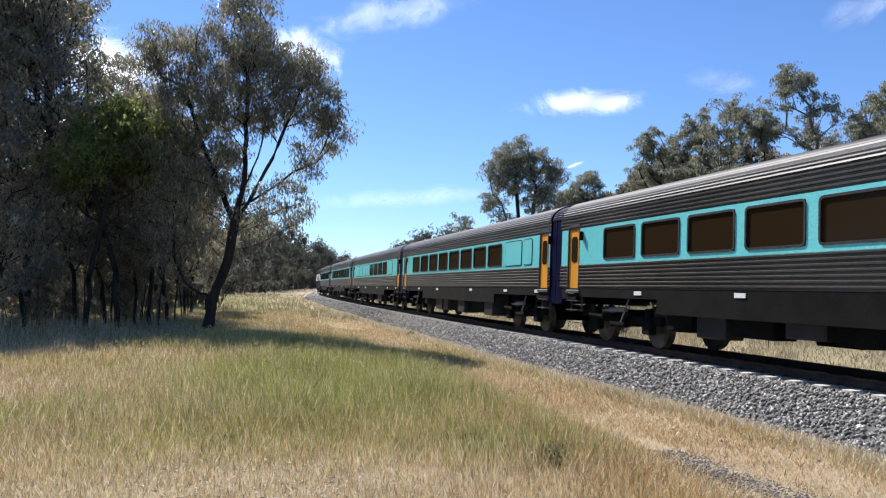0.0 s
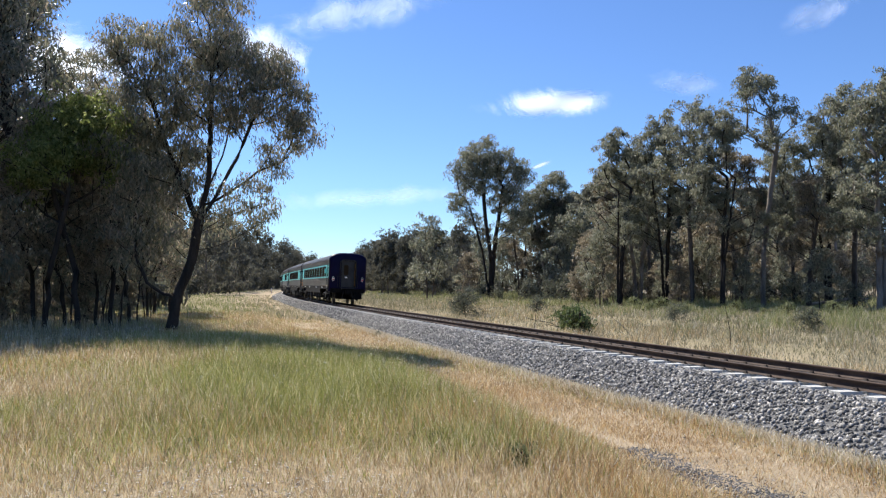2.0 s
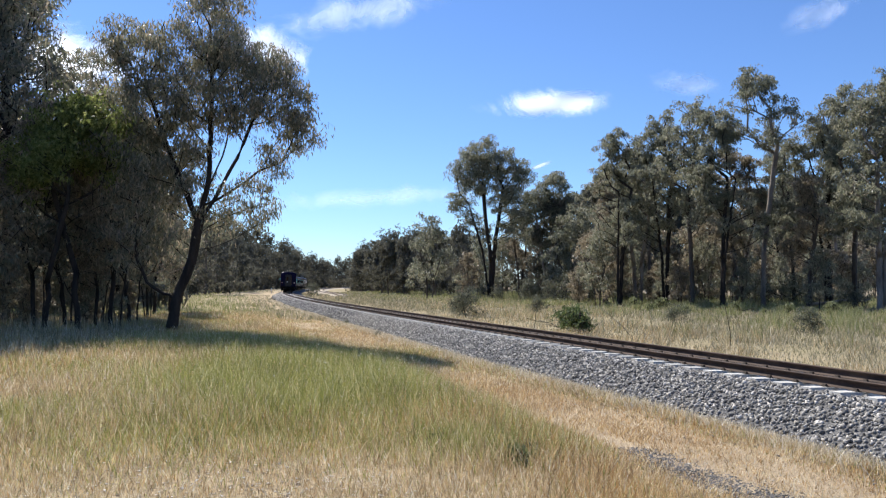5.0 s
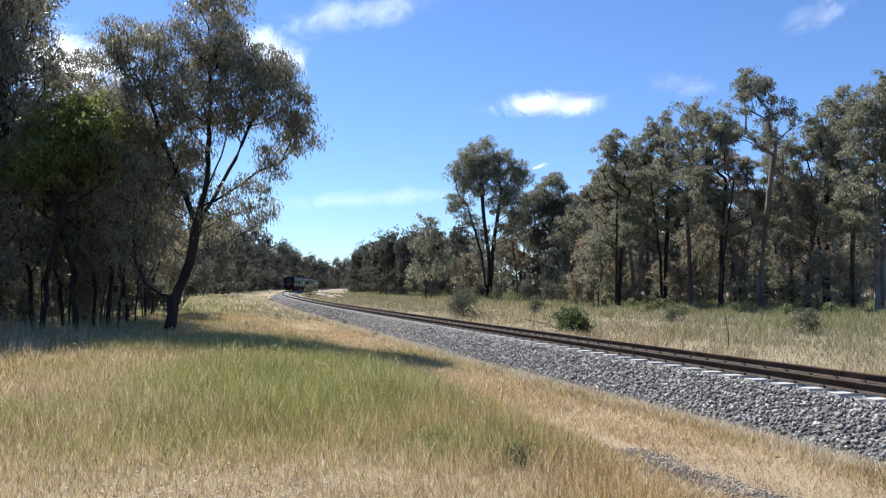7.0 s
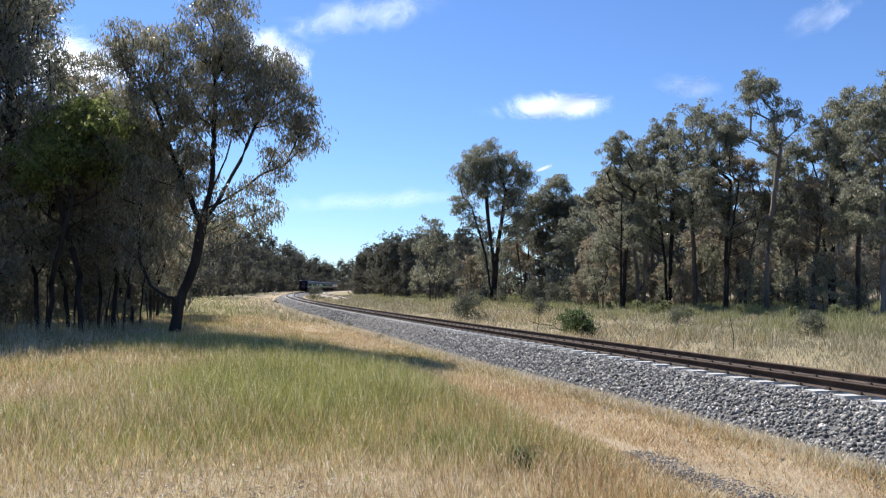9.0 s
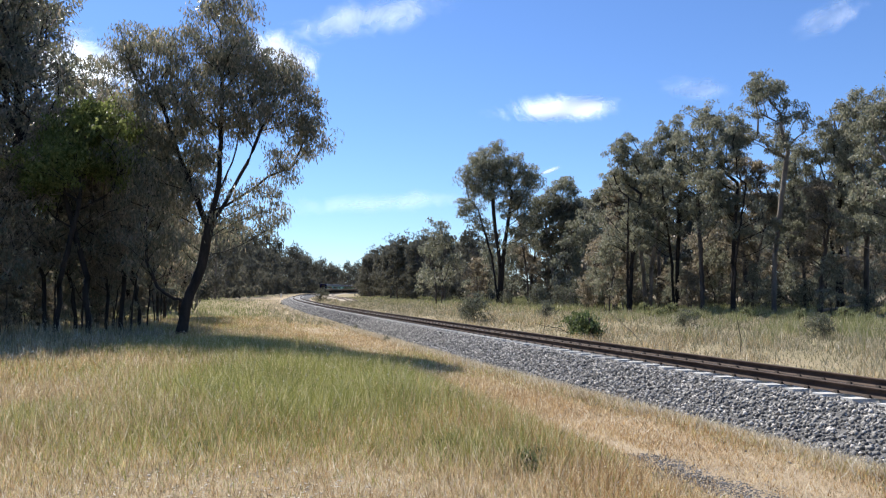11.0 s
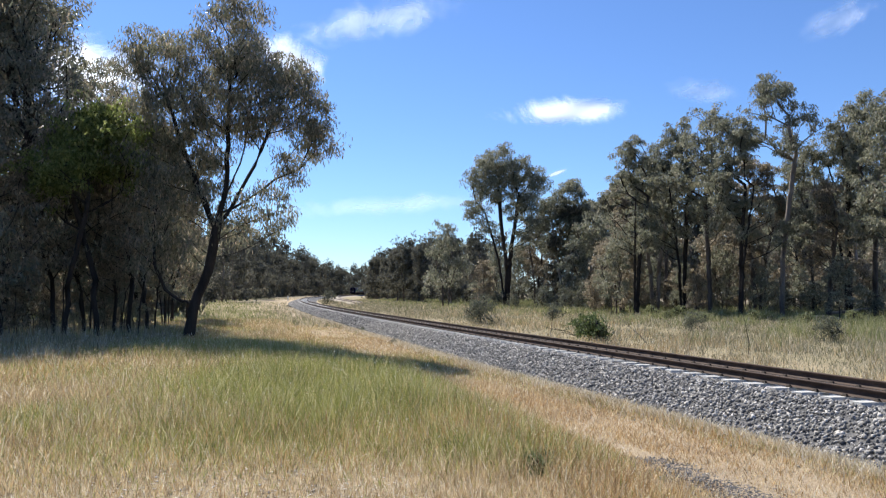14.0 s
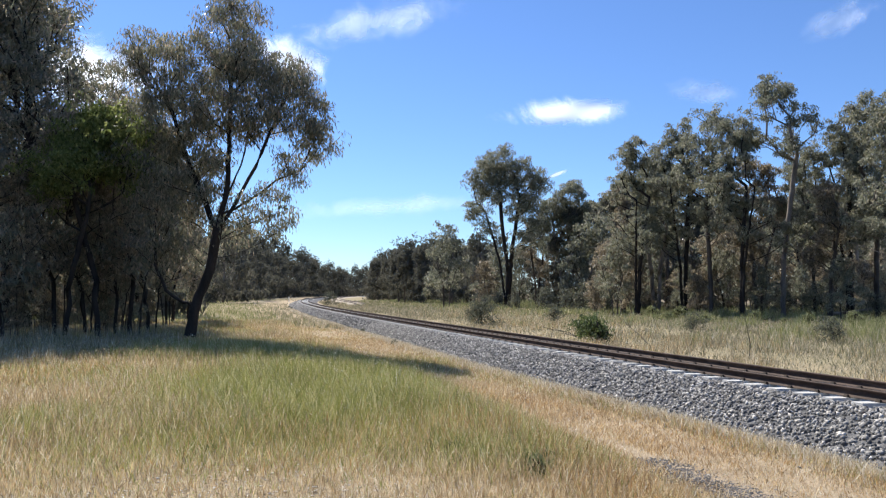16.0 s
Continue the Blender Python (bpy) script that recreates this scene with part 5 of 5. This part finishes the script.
def greenness(x, y):
    g = np.zeros_like(x)
    for cx, cy, rx, ry, k in ((-1.9, 14.6, 3.6, 4.8, 1.25), (-5.0, 22, 5, 4, 0.8), (0.6, 8.3, 1.2, 0.8, 0.7), (-5.2, 9.5, 1.5, 1.5, 0.55), (-27, 90, 12, 40, 0.9), (-13, 33, 6, 8, 0.4), (-1.5, 11.5, 2.2, 2.0, 0.45)):
        g = g + k * np.exp(-((x - cx) / rx) ** 2 - ((y - cy) / ry) ** 2)
    return g + 0.18 * np.sin(x * 1.1 + 0.6 * y) * np.sin(y * 0.8 - 0.4 * x)


def seed_heads(name, x, y, h, size, mat, label, seed):
    """Small drooping ears at the tips of the taller stems."""
    rng = np.random.default_rng(seed)
    n = len(x)
    p = np.stack([x + rng.normal(0, 0.03, n), y + rng.normal(0, 0.03, n), ground_z(x, y) + h], -1)
    d = np.stack([rng.normal(0, 0.6, n), rng.normal(0, 0.6, n), rng.uniform(0.2, 1.0, n)], -1)
    d /= np.linalg.norm(d, axis=1, keepdims=True)
    side = np.cross(d, rng.normal(0, 1, (n, 3)))
    side /= np.linalg.norm(side, axis=1, keepdims=True)
    ln = (size * rng.uniform(0.6, 1.4, n))[:, None]
    V = np.stack([p, p + d * ln * 0.45 + side * ln * 0.13, p + d * ln, p + d * ln * 0.45 - side * ln * 0.13], 1).reshape(-1, 3)
    return tagged(new(name, mesh_of(name, V, np.arange(n * 4).reshape(n, 4), mat)), label, "grass", kind="stuff")


def make_grass():
    x, y, r = scatter(1, 470000, 5.4, 50, half=0.6, power=0.6)
    u = across(x, y)
    g = greenness(x, y)
    track = np.exp(-((u - 4.75) / 1.15) ** 4) * np.clip((24 - y) / 10, 0.25, 1)
    keep = u > 2.95
    bare = 0.85 * np.exp(-((x + 1.5) / 1.5) ** 2 - ((y - 6.7) / 1.1) ** 2) + 1.7 * np.exp(-((u - 5.3) / 0.3) ** 2) * (y < 11.5) + 0.12 * track
    keep &= r.random(len(x)) > bare * 0.55
    x, y, u, g, track = x[keep], y[keep], u[keep], g[keep], track[keep]
    patchy = 0.30 * np.sin(x * 0.9 + 2.1 * np.sin(y * 0.37)) * np.sin(y * 0.62 + 1.3 * np.sin(x * 0.5))
    tuft = 0.5 + 0.5 * np.sin(x * 4.1 + 1.7 * np.sin(y * 2.3)) * np.sin(y * 3.1 + 1.9 * np.sin(x * 1.7))
    green = (g + patchy + r.normal(0, 0.36, len(x)) > 0.42) & (track < 0.6)
    border = np.exp(-((u - 6.9) / 0.9) ** 2) * (y < 17)
    gold = ~green & (patchy * 2.2 + 0.75 * border + 0.35 * track + r.normal(0, 0.35, len(x)) > 0.38)
    straw = ~green & ~gold
    dist = np.hypot(x, y)
    tall = np.clip(0.07 + 0.22 * np.clip(g, 0, 1) + 0.06 * (u > 6.5) + 0.14 * border + 0.12 * np.clip(patchy, 0, 1) + 0.2 * np.clip((u - 16) / 8, 0, 1) + 0.10 * tuft * (u > 6), 0, 0.55)
    tall = tall * r.uniform(0.25, 1.3, len(x)) * (1 - 0.3 * track) * np.clip((dist - 3.0) / 7, 0.55, 1)
    tall = np.where((u < 3.5) & (r.random(len(x)) < 0.5), tall + 0.08, tall)
    wd = 0.003 + 0.00052 * dist
    for sel, mat, nm, lab in ((green, GRASS_GREEN, "green_grass", "patches of fresh green grass"), (straw, GRASS_DRY, "dry_grass", "dry straw-coloured grass"), (gold, GRASS_GOLD, "golden_grass", "ripe orange-gold grass")):
        blades(nm, x[sel], y[sel], tall[sel], wd[sel] * r.uniform(0.6, 1.4, sel.sum()), mat, lab, 8, 0.7)
    ears = (tall > 0.16) & (r.random(len(x)) < 0.07) & (dist < 30)
    seed_heads("grass_ears", x[ears], y[ears], tall[ears] * 0.95, 0.02 + 0.0016 * dist[ears], GRASS_DRY, "pale ripe seed heads over the grass", 14)
    # the same grass goes on round and behind the camera's stand
    r5 = np.random.default_rng(61)
    ra, rd = r5.uniform(-math.pi, math.pi, 60000), 20 * np.sqrt(r5.random(60000))
    out = (np.abs(ra) > 0.6) | (rd < 5.4)
    ox, oy = rd[out] * np.sin(ra[out]), rd[out] * np.cos(ra[out])
    ou = across(ox, oy)
    blades("surrounding_grass", ox[ou > 3.0], oy[ou > 3.0], r5.uniform(0.04, 0.2, (ou > 3.0).sum()), r5.uniform(0.005, 0.012, (ou > 3.0).sum()), GRASS_DRY, "dry straw-coloured grass", 62, 0.8, True)
    # short worn grass on the vehicle track
    r4 = np.random.default_rng(51)
    for nm, mat, k, lab in (("track_grass", GRASS_DRY, 15000, "short dry grass on the worn track"), ("track_grass", GRASS_GOLD, 13000, "short golden grass on the worn track"), ("track_grass", GRASS_PALE, 5000, "bleached stubble on the worn track")):
        ks, ku = -9.5 + 34 * r4.random(k) ** 1.5, r4.uniform(3.3, 6.4, k)
        ok = r4.random(k) > 0.85 * np.exp(-((ku - 5.3) / 0.28) ** 2) * (ks < -1.8)
        kx, ky = track_np(ks[ok], ku[ok])
        kd = np.hypot(kx, ky)
        blades(nm, kx, ky, r4.uniform(0.03, 0.13, len(kx)), (0.003 + 0.0006 * kd) * r4.uniform(0.7, 1.5, len(kx)), mat, lab, 52 + k, 1.0)
    # tall feathery weeds along the edge of the wood
    r3 = np.random.default_rng(41)
    wx, wy = r3.uniform(-24, -6.5, 16000), r3.uniform(18.5, 34, 16000)
    near_wood = (wx < -7.0 - 0.35 * (wy - 20)) | (wy > 27)
    near_wood &= np.sin(wx * 1.9 + np.sin(wy)) * np.sin(wy * 1.3) + r3.normal(0, 0.5, len(wx)) > -0.1
    wx, wy = wx[near_wood], wy[near_wood]
    wh = r3.uniform(0.3, 0.8, len(wx)) * np.clip((-wx - 4) / 8, 0.5, 1)
    blades("tall_weeds", wx, wy, wh, r3.uniform(0.008, 0.02, len(wx)), GRASS_MIX, "tall feathery grey-brown weeds at the wood's edge", 42, 0.35)
    pick = r3.random(len(wx)) < 0.35
    seed_heads("weed_heads", wx[pick], wy[pick], wh[pick] * 0.95, np.full(pick.sum(), 0.06), GRASS_MIX, "pale feathery weed heads", 43)
    # pale ripe grass along the foot of the ballast
    r2 = np.random.default_rng(31)
    ts, tu = -9 + 99 * r2.random(46000) ** 1.8, 2.8 + np.abs(r2.normal(0, 0.28, 46000))
    tx, ty = track_np(ts, tu)
    blades("toe_grass", tx, ty, r2.uniform(0.06, 0.24, len(tx)), (0.004 + 0.0007 * np.hypot(tx, ty)) * r2.uniform(0.6, 1.4, len(tx)), GRASS_PALE, "pale ripe grass along the foot of the ballast", 32, 0.9)
    # verge further off and across the line
    x, y, r = scatter(2, 130000, 44, 230, power=0.6)
    u = across(x, y)
    keep = (u > 3.2) & (u < 45)
    keep &= ((x + 36) / 5.0) ** 2 + ((y - 168) / 36.0) ** 2 > 1
    lush = u + r.normal(0, 2.0, len(x)) > 6.5
    for sel, mat, nm in ((keep & lush, GRASS_FAR, "green_verge_grass"), (keep & ~lush, GRASS_MIX, "verge_grass")):
        blades(nm, x[sel], y[sel], r.uniform(0.1, 0.42, sel.sum()), r.uniform(0.03, 0.09, sel.sum()), mat, "mixed dry and green verge grass", 9, 0.6, True)
    x, y, r = scatter(3, 520000, 14, 190, half=0.6, power=0.7)
    u = across(x, y)
    patch = np.sin(x * 0.55 + 1.7) * np.sin(y * 0.31 + 0.4 * x) + 0.6 * np.sin(x * 1.7 - y * 0.9)
    keep = (u < -3.1) & (u > -52) & (r.random(len(x)) < 0.75 + 0.3 * patch)
    t = np.clip((-u - 4) / 25, 0, 1)
    lush = (t * 1.3 + 0.35 * patch + r.normal(0, 0.25, len(x))) > 0.8
    h = r.uniform(0.12, 0.5, len(x)) * (0.8 + 0.45 * patch.clip(-0.6, 1.2)) * (0.8 + 0.8 * t)
    dist = np.hypot(x, y)
    dry = ~lush & (0.5 * np.sin(x * 0.23 + 0.4) + 0.35 * patch + r.normal(0, 0.4, len(x)) + 0.03 * (x - 12) > 0.45)
    for sel, mat, nm, lab in ((keep & lush, GRASS_FAR, "weedy_grass", "rank green grass and weeds at the wood's edge"), (keep & ~lush & ~dry, GRASS_MIX, "trackside_grass", "mixed green and dry grass across the line"), (keep & dry, GRASS_DRY, "dry_trackside_grass", "dry straw-coloured grass across the line")):
        blades(nm, x[sel], y[sel], h[sel], (0.004 + 0.0008 * dist)[sel] * r.uniform(0.7, 1.4, sel.sum()), mat, lab, 10, 0.7, True)


make_grass()


def litter(name, x, y, size, flat, mat, label, category, seed):
    """Small angular bits lying on the ground."""
    rng = np.random.default_rng(seed)
    n = len(x)
    base = np.array([(1, 0, 0), (-1, 0, 0), (0, 1, 0), (0, -1, 0), (0, 0, 1), (0, 0, -1)], float)
    v = base[None] * (1 + rng.uniform(-0.4, 0.5, (n, 6, 1))) * np.stack([np.ones(n), rng.uniform(0.4, 1.0, n), np.full(n, flat)], -1)[:, None]
    a, t = rng.uniform(0, 6.28, n), rng.normal(0, 0.3, n)
    ca, sa = np.cos(a), np.sin(a)
    R = np.zeros((n, 3, 3))
    R[:, 0, 0], R[:, 0, 1], R[:, 1, 0], R[:, 1, 1], R[:, 2, 2] = ca, -sa, sa, ca, 1
    v = np.einsum("nij,nkj->nki", R, v)
    v[:, :, 2] += v[:, :, 0] * t[:, None]
    v = v * size[:, None, None] + np.stack([x, y, ground_z(x, y) + size * flat * 0.6], -1)[:, None]
    tri = np.array([(0, 2, 4), (2, 1, 4), (1, 3, 4), (3, 0, 4), (2, 0, 5), (1, 2, 5), (3, 1, 5), (0, 3, 5)])
    f = (tri[None] + (np.arange(n) * 6)[:, None, None]).reshape(-1, 3)
    return tagged(new(name, mesh_of(name, v.reshape(-1, 3), f, mat)), label, category, kind="stuff")


PALE = leafy("pale_litter", [(0.0, (0.45, 0.36, 0.27)), (0.5, (0.76, 0.70, 0.62)), (1.0, (0.93, 0.91, 0.87))], 0.2, 0.8)
DARK_STONE = leafy("dark_gravel", [(0.0, (0.07, 0.068, 0.066)), (0.6, (0.17, 0.165, 0.16)), (1.0, (0.30, 0.285, 0.27))], 0.0, 0.9)
q = np.random.default_rng(21)
litter("leaf_litter", q.normal(-1.5, 1.5, 1500), q.normal(6.9, 1.2, 1500), q.uniform(0.008, 0.03, 1500), 0.14, PALE, "pale stones and dry leaf litter on bare earth", "litter", 22)
gs, gu = q.uniform(-8.5, -2.2, 7000), q.normal(5.3, 0.27, 7000)
gx, gy = track_np(gs, gu + 0.15 * np.sin(gs * 1.3))
litter("spilt_gravel", gx, gy, q.uniform(0.007, 0.02, 7000), 0.4, DARK_STONE, "strip of spilt dark gravel in the dry grass", "gravel", 23)
gs, gu = q.uniform(-8, 60, 3000), 2.9 + np.abs(q.normal(0, 0.35, 3000))
gx, gy = track_np(gs, gu)
litter("stray_ballast", gx, gy, q.uniform(0.012, 0.034, 3000), 0.7, STONE, "stray ballast stones at the foot of the bed", "gravel", 24)


def stick(name, pts, r, mat, label):
    V, F = tubes([(np.array(pts), np.linspace(r, r * 0.4, len(pts)), 6)])
    return tagged(new(name, mesh_of(name, V, F, mat, smooth=True)), label, "branch")


def lying(b, d, pts):
    x0 = px(b, d)
    return [(x0 + a, d + c, float(ground_z(x0 + a, d + c)) + h) for a, c, h in pts]


stick("fallen_branch", lying(240, 10.6, [(0, 0, 0.05), (0.15, 0.02, 0.07), (0.32, -0.03, 0.06), (0.52, 0.04, 0.1), (0.66, 0.02, 0.05)]), 0.014, BARK, "dry broken stick lying in the grass")
stick("dead_stalk", lying(1323, 24, [(0, 0, 0), (0.03, 0, 0.5), (-0.05, 0.02, 1.0), (-0.12, 0, 1.35)]), 0.016, BARK, "dead upright stalk in the trackside grass")
stick("dead_stalk", lying(975, 36, [(0, 0, 0), (0.06, 0, 0.5), (0.14, 0.02, 1.1)]), 0.018, BARK, "dead upright stalk in the trackside grass")
stick("fallen_branch", lying(1120, 30, [(0.6, 0, 0.02), (0.3, 0, 0.4), (-0.1, 0.02, 0.75), (-0.6, 0, 1.2)]), 0.02, BARK_GREY, "dead grey branch leaning in the trackside grass")
stick("dead_tree", lying(1025, 80, [(-1.0, 0, 0.1), (0.2, 0, 2.0), (1.2, 0, 3.9), (1.7, 0, 5.2)]), 0.11, BARK_GREY, "pale leaning dead trunk at the wood's edge")
stick("fallen_log", lying(1515, 56, [(-2.2, 0, 0.3), (-0.4, 0, 0.5), (1.2, 0.3, 0.75), (2.6, 0, 0.7)]), 0.14, BARK_GREY, "pale fallen log in the wood's undergrowth")
for b, d, sc in ((945, 7.9, 0.2), (962, 8.3, 0.18), (800, 8.6, 0.17), (815, 9.0, 0.16), (380, 8.4, 0.13), (860, 10.2, 0.16), (440, 9.6, 0.12)):
    stand("green_bush", 0, px(b, d), d, b * 7.0, sc, "small green weed in the dry grass", "weeds in the grass", "weed", "plant")
for b, d, sc in ((930, 8.1, 0.22), (952, 7.7, 0.24), (806, 8.0, 0.16), (1010, 8.4, 0.12)):
    stand("light_bush", 0, px(b, d), d, b * 5.0, sc, "fresh green weed in the dry grass", "weeds in the grass", "weed", "plant")
for k in range(12):
    x, y = on_track(20 + k * 8 + rng.uniform(-3, 3), rng.uniform(2.9, 3.3))
    stand("bush", 0, x, y, rng.uniform(0, 360), rng.uniform(0.1, 0.22), "small scrubby weed at the foot of the ballast", "weeds along the ballast", "weed", "plant")


def marker_post():
    e = thing("marker_post", "small white marker post beside the far track", "post")
    bm = bmesh.new()
    box(bm, -0.11, 0.11, -0.06, 0.06, -0.2, 1.15, 0.02)
    part("post", bm, WHITE, e)
    bm = bmesh.new()
    box(bm, -0.17, 0.17, -0.09, -0.062, 0.85, 1.25, 0.02)
    part("plate", bm, WHITE, e, "white plate")
    x, y = on_track(172, 3.9)
    e.matrix_world = pose(x, y, float(ground_z(x, y)))


marker_post()


# ---------------------------------------------------------------- sky
def cloud(label, x, y, wx, wy, mat, turn=0.0):
    """A thin bank of vapour far off at bearing x and height y, wx wide and wy high in metres."""
    dist = 4000.0
    n = 14
    g = np.linspace(-0.5, 0.5, n)
    X, Y = np.meshgrid(g * wx, g * wy)
    Z = 30 * np.sin(X * 0.011) * np.cos(Y * 0.018)
    i = np.arange(n * n).reshape(n, n)
    f = np.stack([i[:-1, :-1], i[:-1, 1:], i[1:, 1:], i[1:, :-1]], -1).reshape(-1, 4)
    o = new("cloud", mesh_of("cloud", np.stack([X, Y, Z], -1), f, mat, smooth=True))
    tagged(o, label, "cloud", "clouds", "structure")
    bearing = math.degrees(math.atan((x - 784) / 1344.0))
    o.matrix_world = pose(px(x, dist), dist, 1.75 + (519 - y) / 1344.0 * dist, 78, 0, -bearing) @ pose(0, 0, 0, 0, 0, turn)
    o.visible_shadow = False
    return o


cloud("small white fair-weather cloud", 1022, 197, 960, 240, CLOUD, -1)
cloud("short thin vapour trail", 986, 308, 210, 46, CLOUD, 13)
cloud("bright white cloud beside the treetop", 510, 95, 560, 360, CLOUD, -25)
cloud("wispy high cloud", 650, 32, 1300, 330, WISP, 14)
cloud("thin pale cloud", 1490, 28, 520, 260, WISP, 15)
cloud("white cloud behind the trees", 165, 130, 900, 700, CLOUD)
cloud("faint haze streak", 690, 365, 1900, 170, HAZE, 4)
cloud("faint thin cloud", 1250, 158, 480, 190, WISP, -10)


# ---------------------------------------------------------------- motion of the train
def tail_at(t):
    """Metres along the line of the train's tail."""
    return float(np.interp(t, (0, 0.5, 1, 1.5, 2, 3, 4, 16), (-11.8, 1.75, 16.6, 31.4, 46.0, 74.6, 103.0, 443.2)))


def car_pose(mid, reach):
    a, b = mid - reach, mid + reach
    (xa, ya), (xb, yb) = on_track(a), on_track(b)
    fwd = Vector((xb - xa, yb - ya, 0)).normalized()
    left = Vector((-fwd.y, fwd.x, 0))
    lv = (left + Vector((0, 0, CANT))).normalized()
    upv = fwd.cross(lv)
    c = Vector(((xa + xb) / 2, (ya + yb) / 2, RAIL_Z - CANT * GAUGE + 0.002))
    m = Matrix((fwd, lv, upv)).transposed().to_4x4()
    m.translation = c
    return m


# degrees by which the upper foliage of the leaning gum sways
SWAY = [(0, -1.5), (0.5, -1.3), (1, 0.8), (1.5, 2.0), (2, 0.5), (2.5, 0.0), (3, -0.5), (3.5, -1.3), (4, -1.3), (4.8, 0.8), (5.6, -0.6), (6.5, 0.5), (7, 1.0), (7.5, 2.0), (8, 1.8), (8.5, 1.5), (9, 0.8),
        (9.9, -0.6), (10.7, 0.5), (11.5, 0.2), (12, 0.2), (12.5, -0.3), (13, -1.3), (13.5, -1.8), (14, 1.3), (14.5, 3.0), (15, 2.5), (15.5, 0.8), (16, 0.2)]


def motions():
    for crown, share in zip(SWAYING, (0.6, 1.0)):
        walk(crown, [(t, pose(0.9, 0, 4.6) @ pose(0, 0, 0, 0, a * share, 0) @ pose(-0.9, 0, -4.6)) for t, a in SWAY])
    times = [i * 0.5 for i in range(33)]
    for k, car in enumerate((REAR_CAR, SECOND, THIRD, FOURTH, FIFTH)):
        walk(car, [(t, car_pose(tail_at(t) + CAR * (k + 0.5), 7.5)) for t in times])
    walk(POWER, [(t, car_pose(tail_at(t) + CAR * 5 + 8.9, 5.9)) for t in times])


motions()
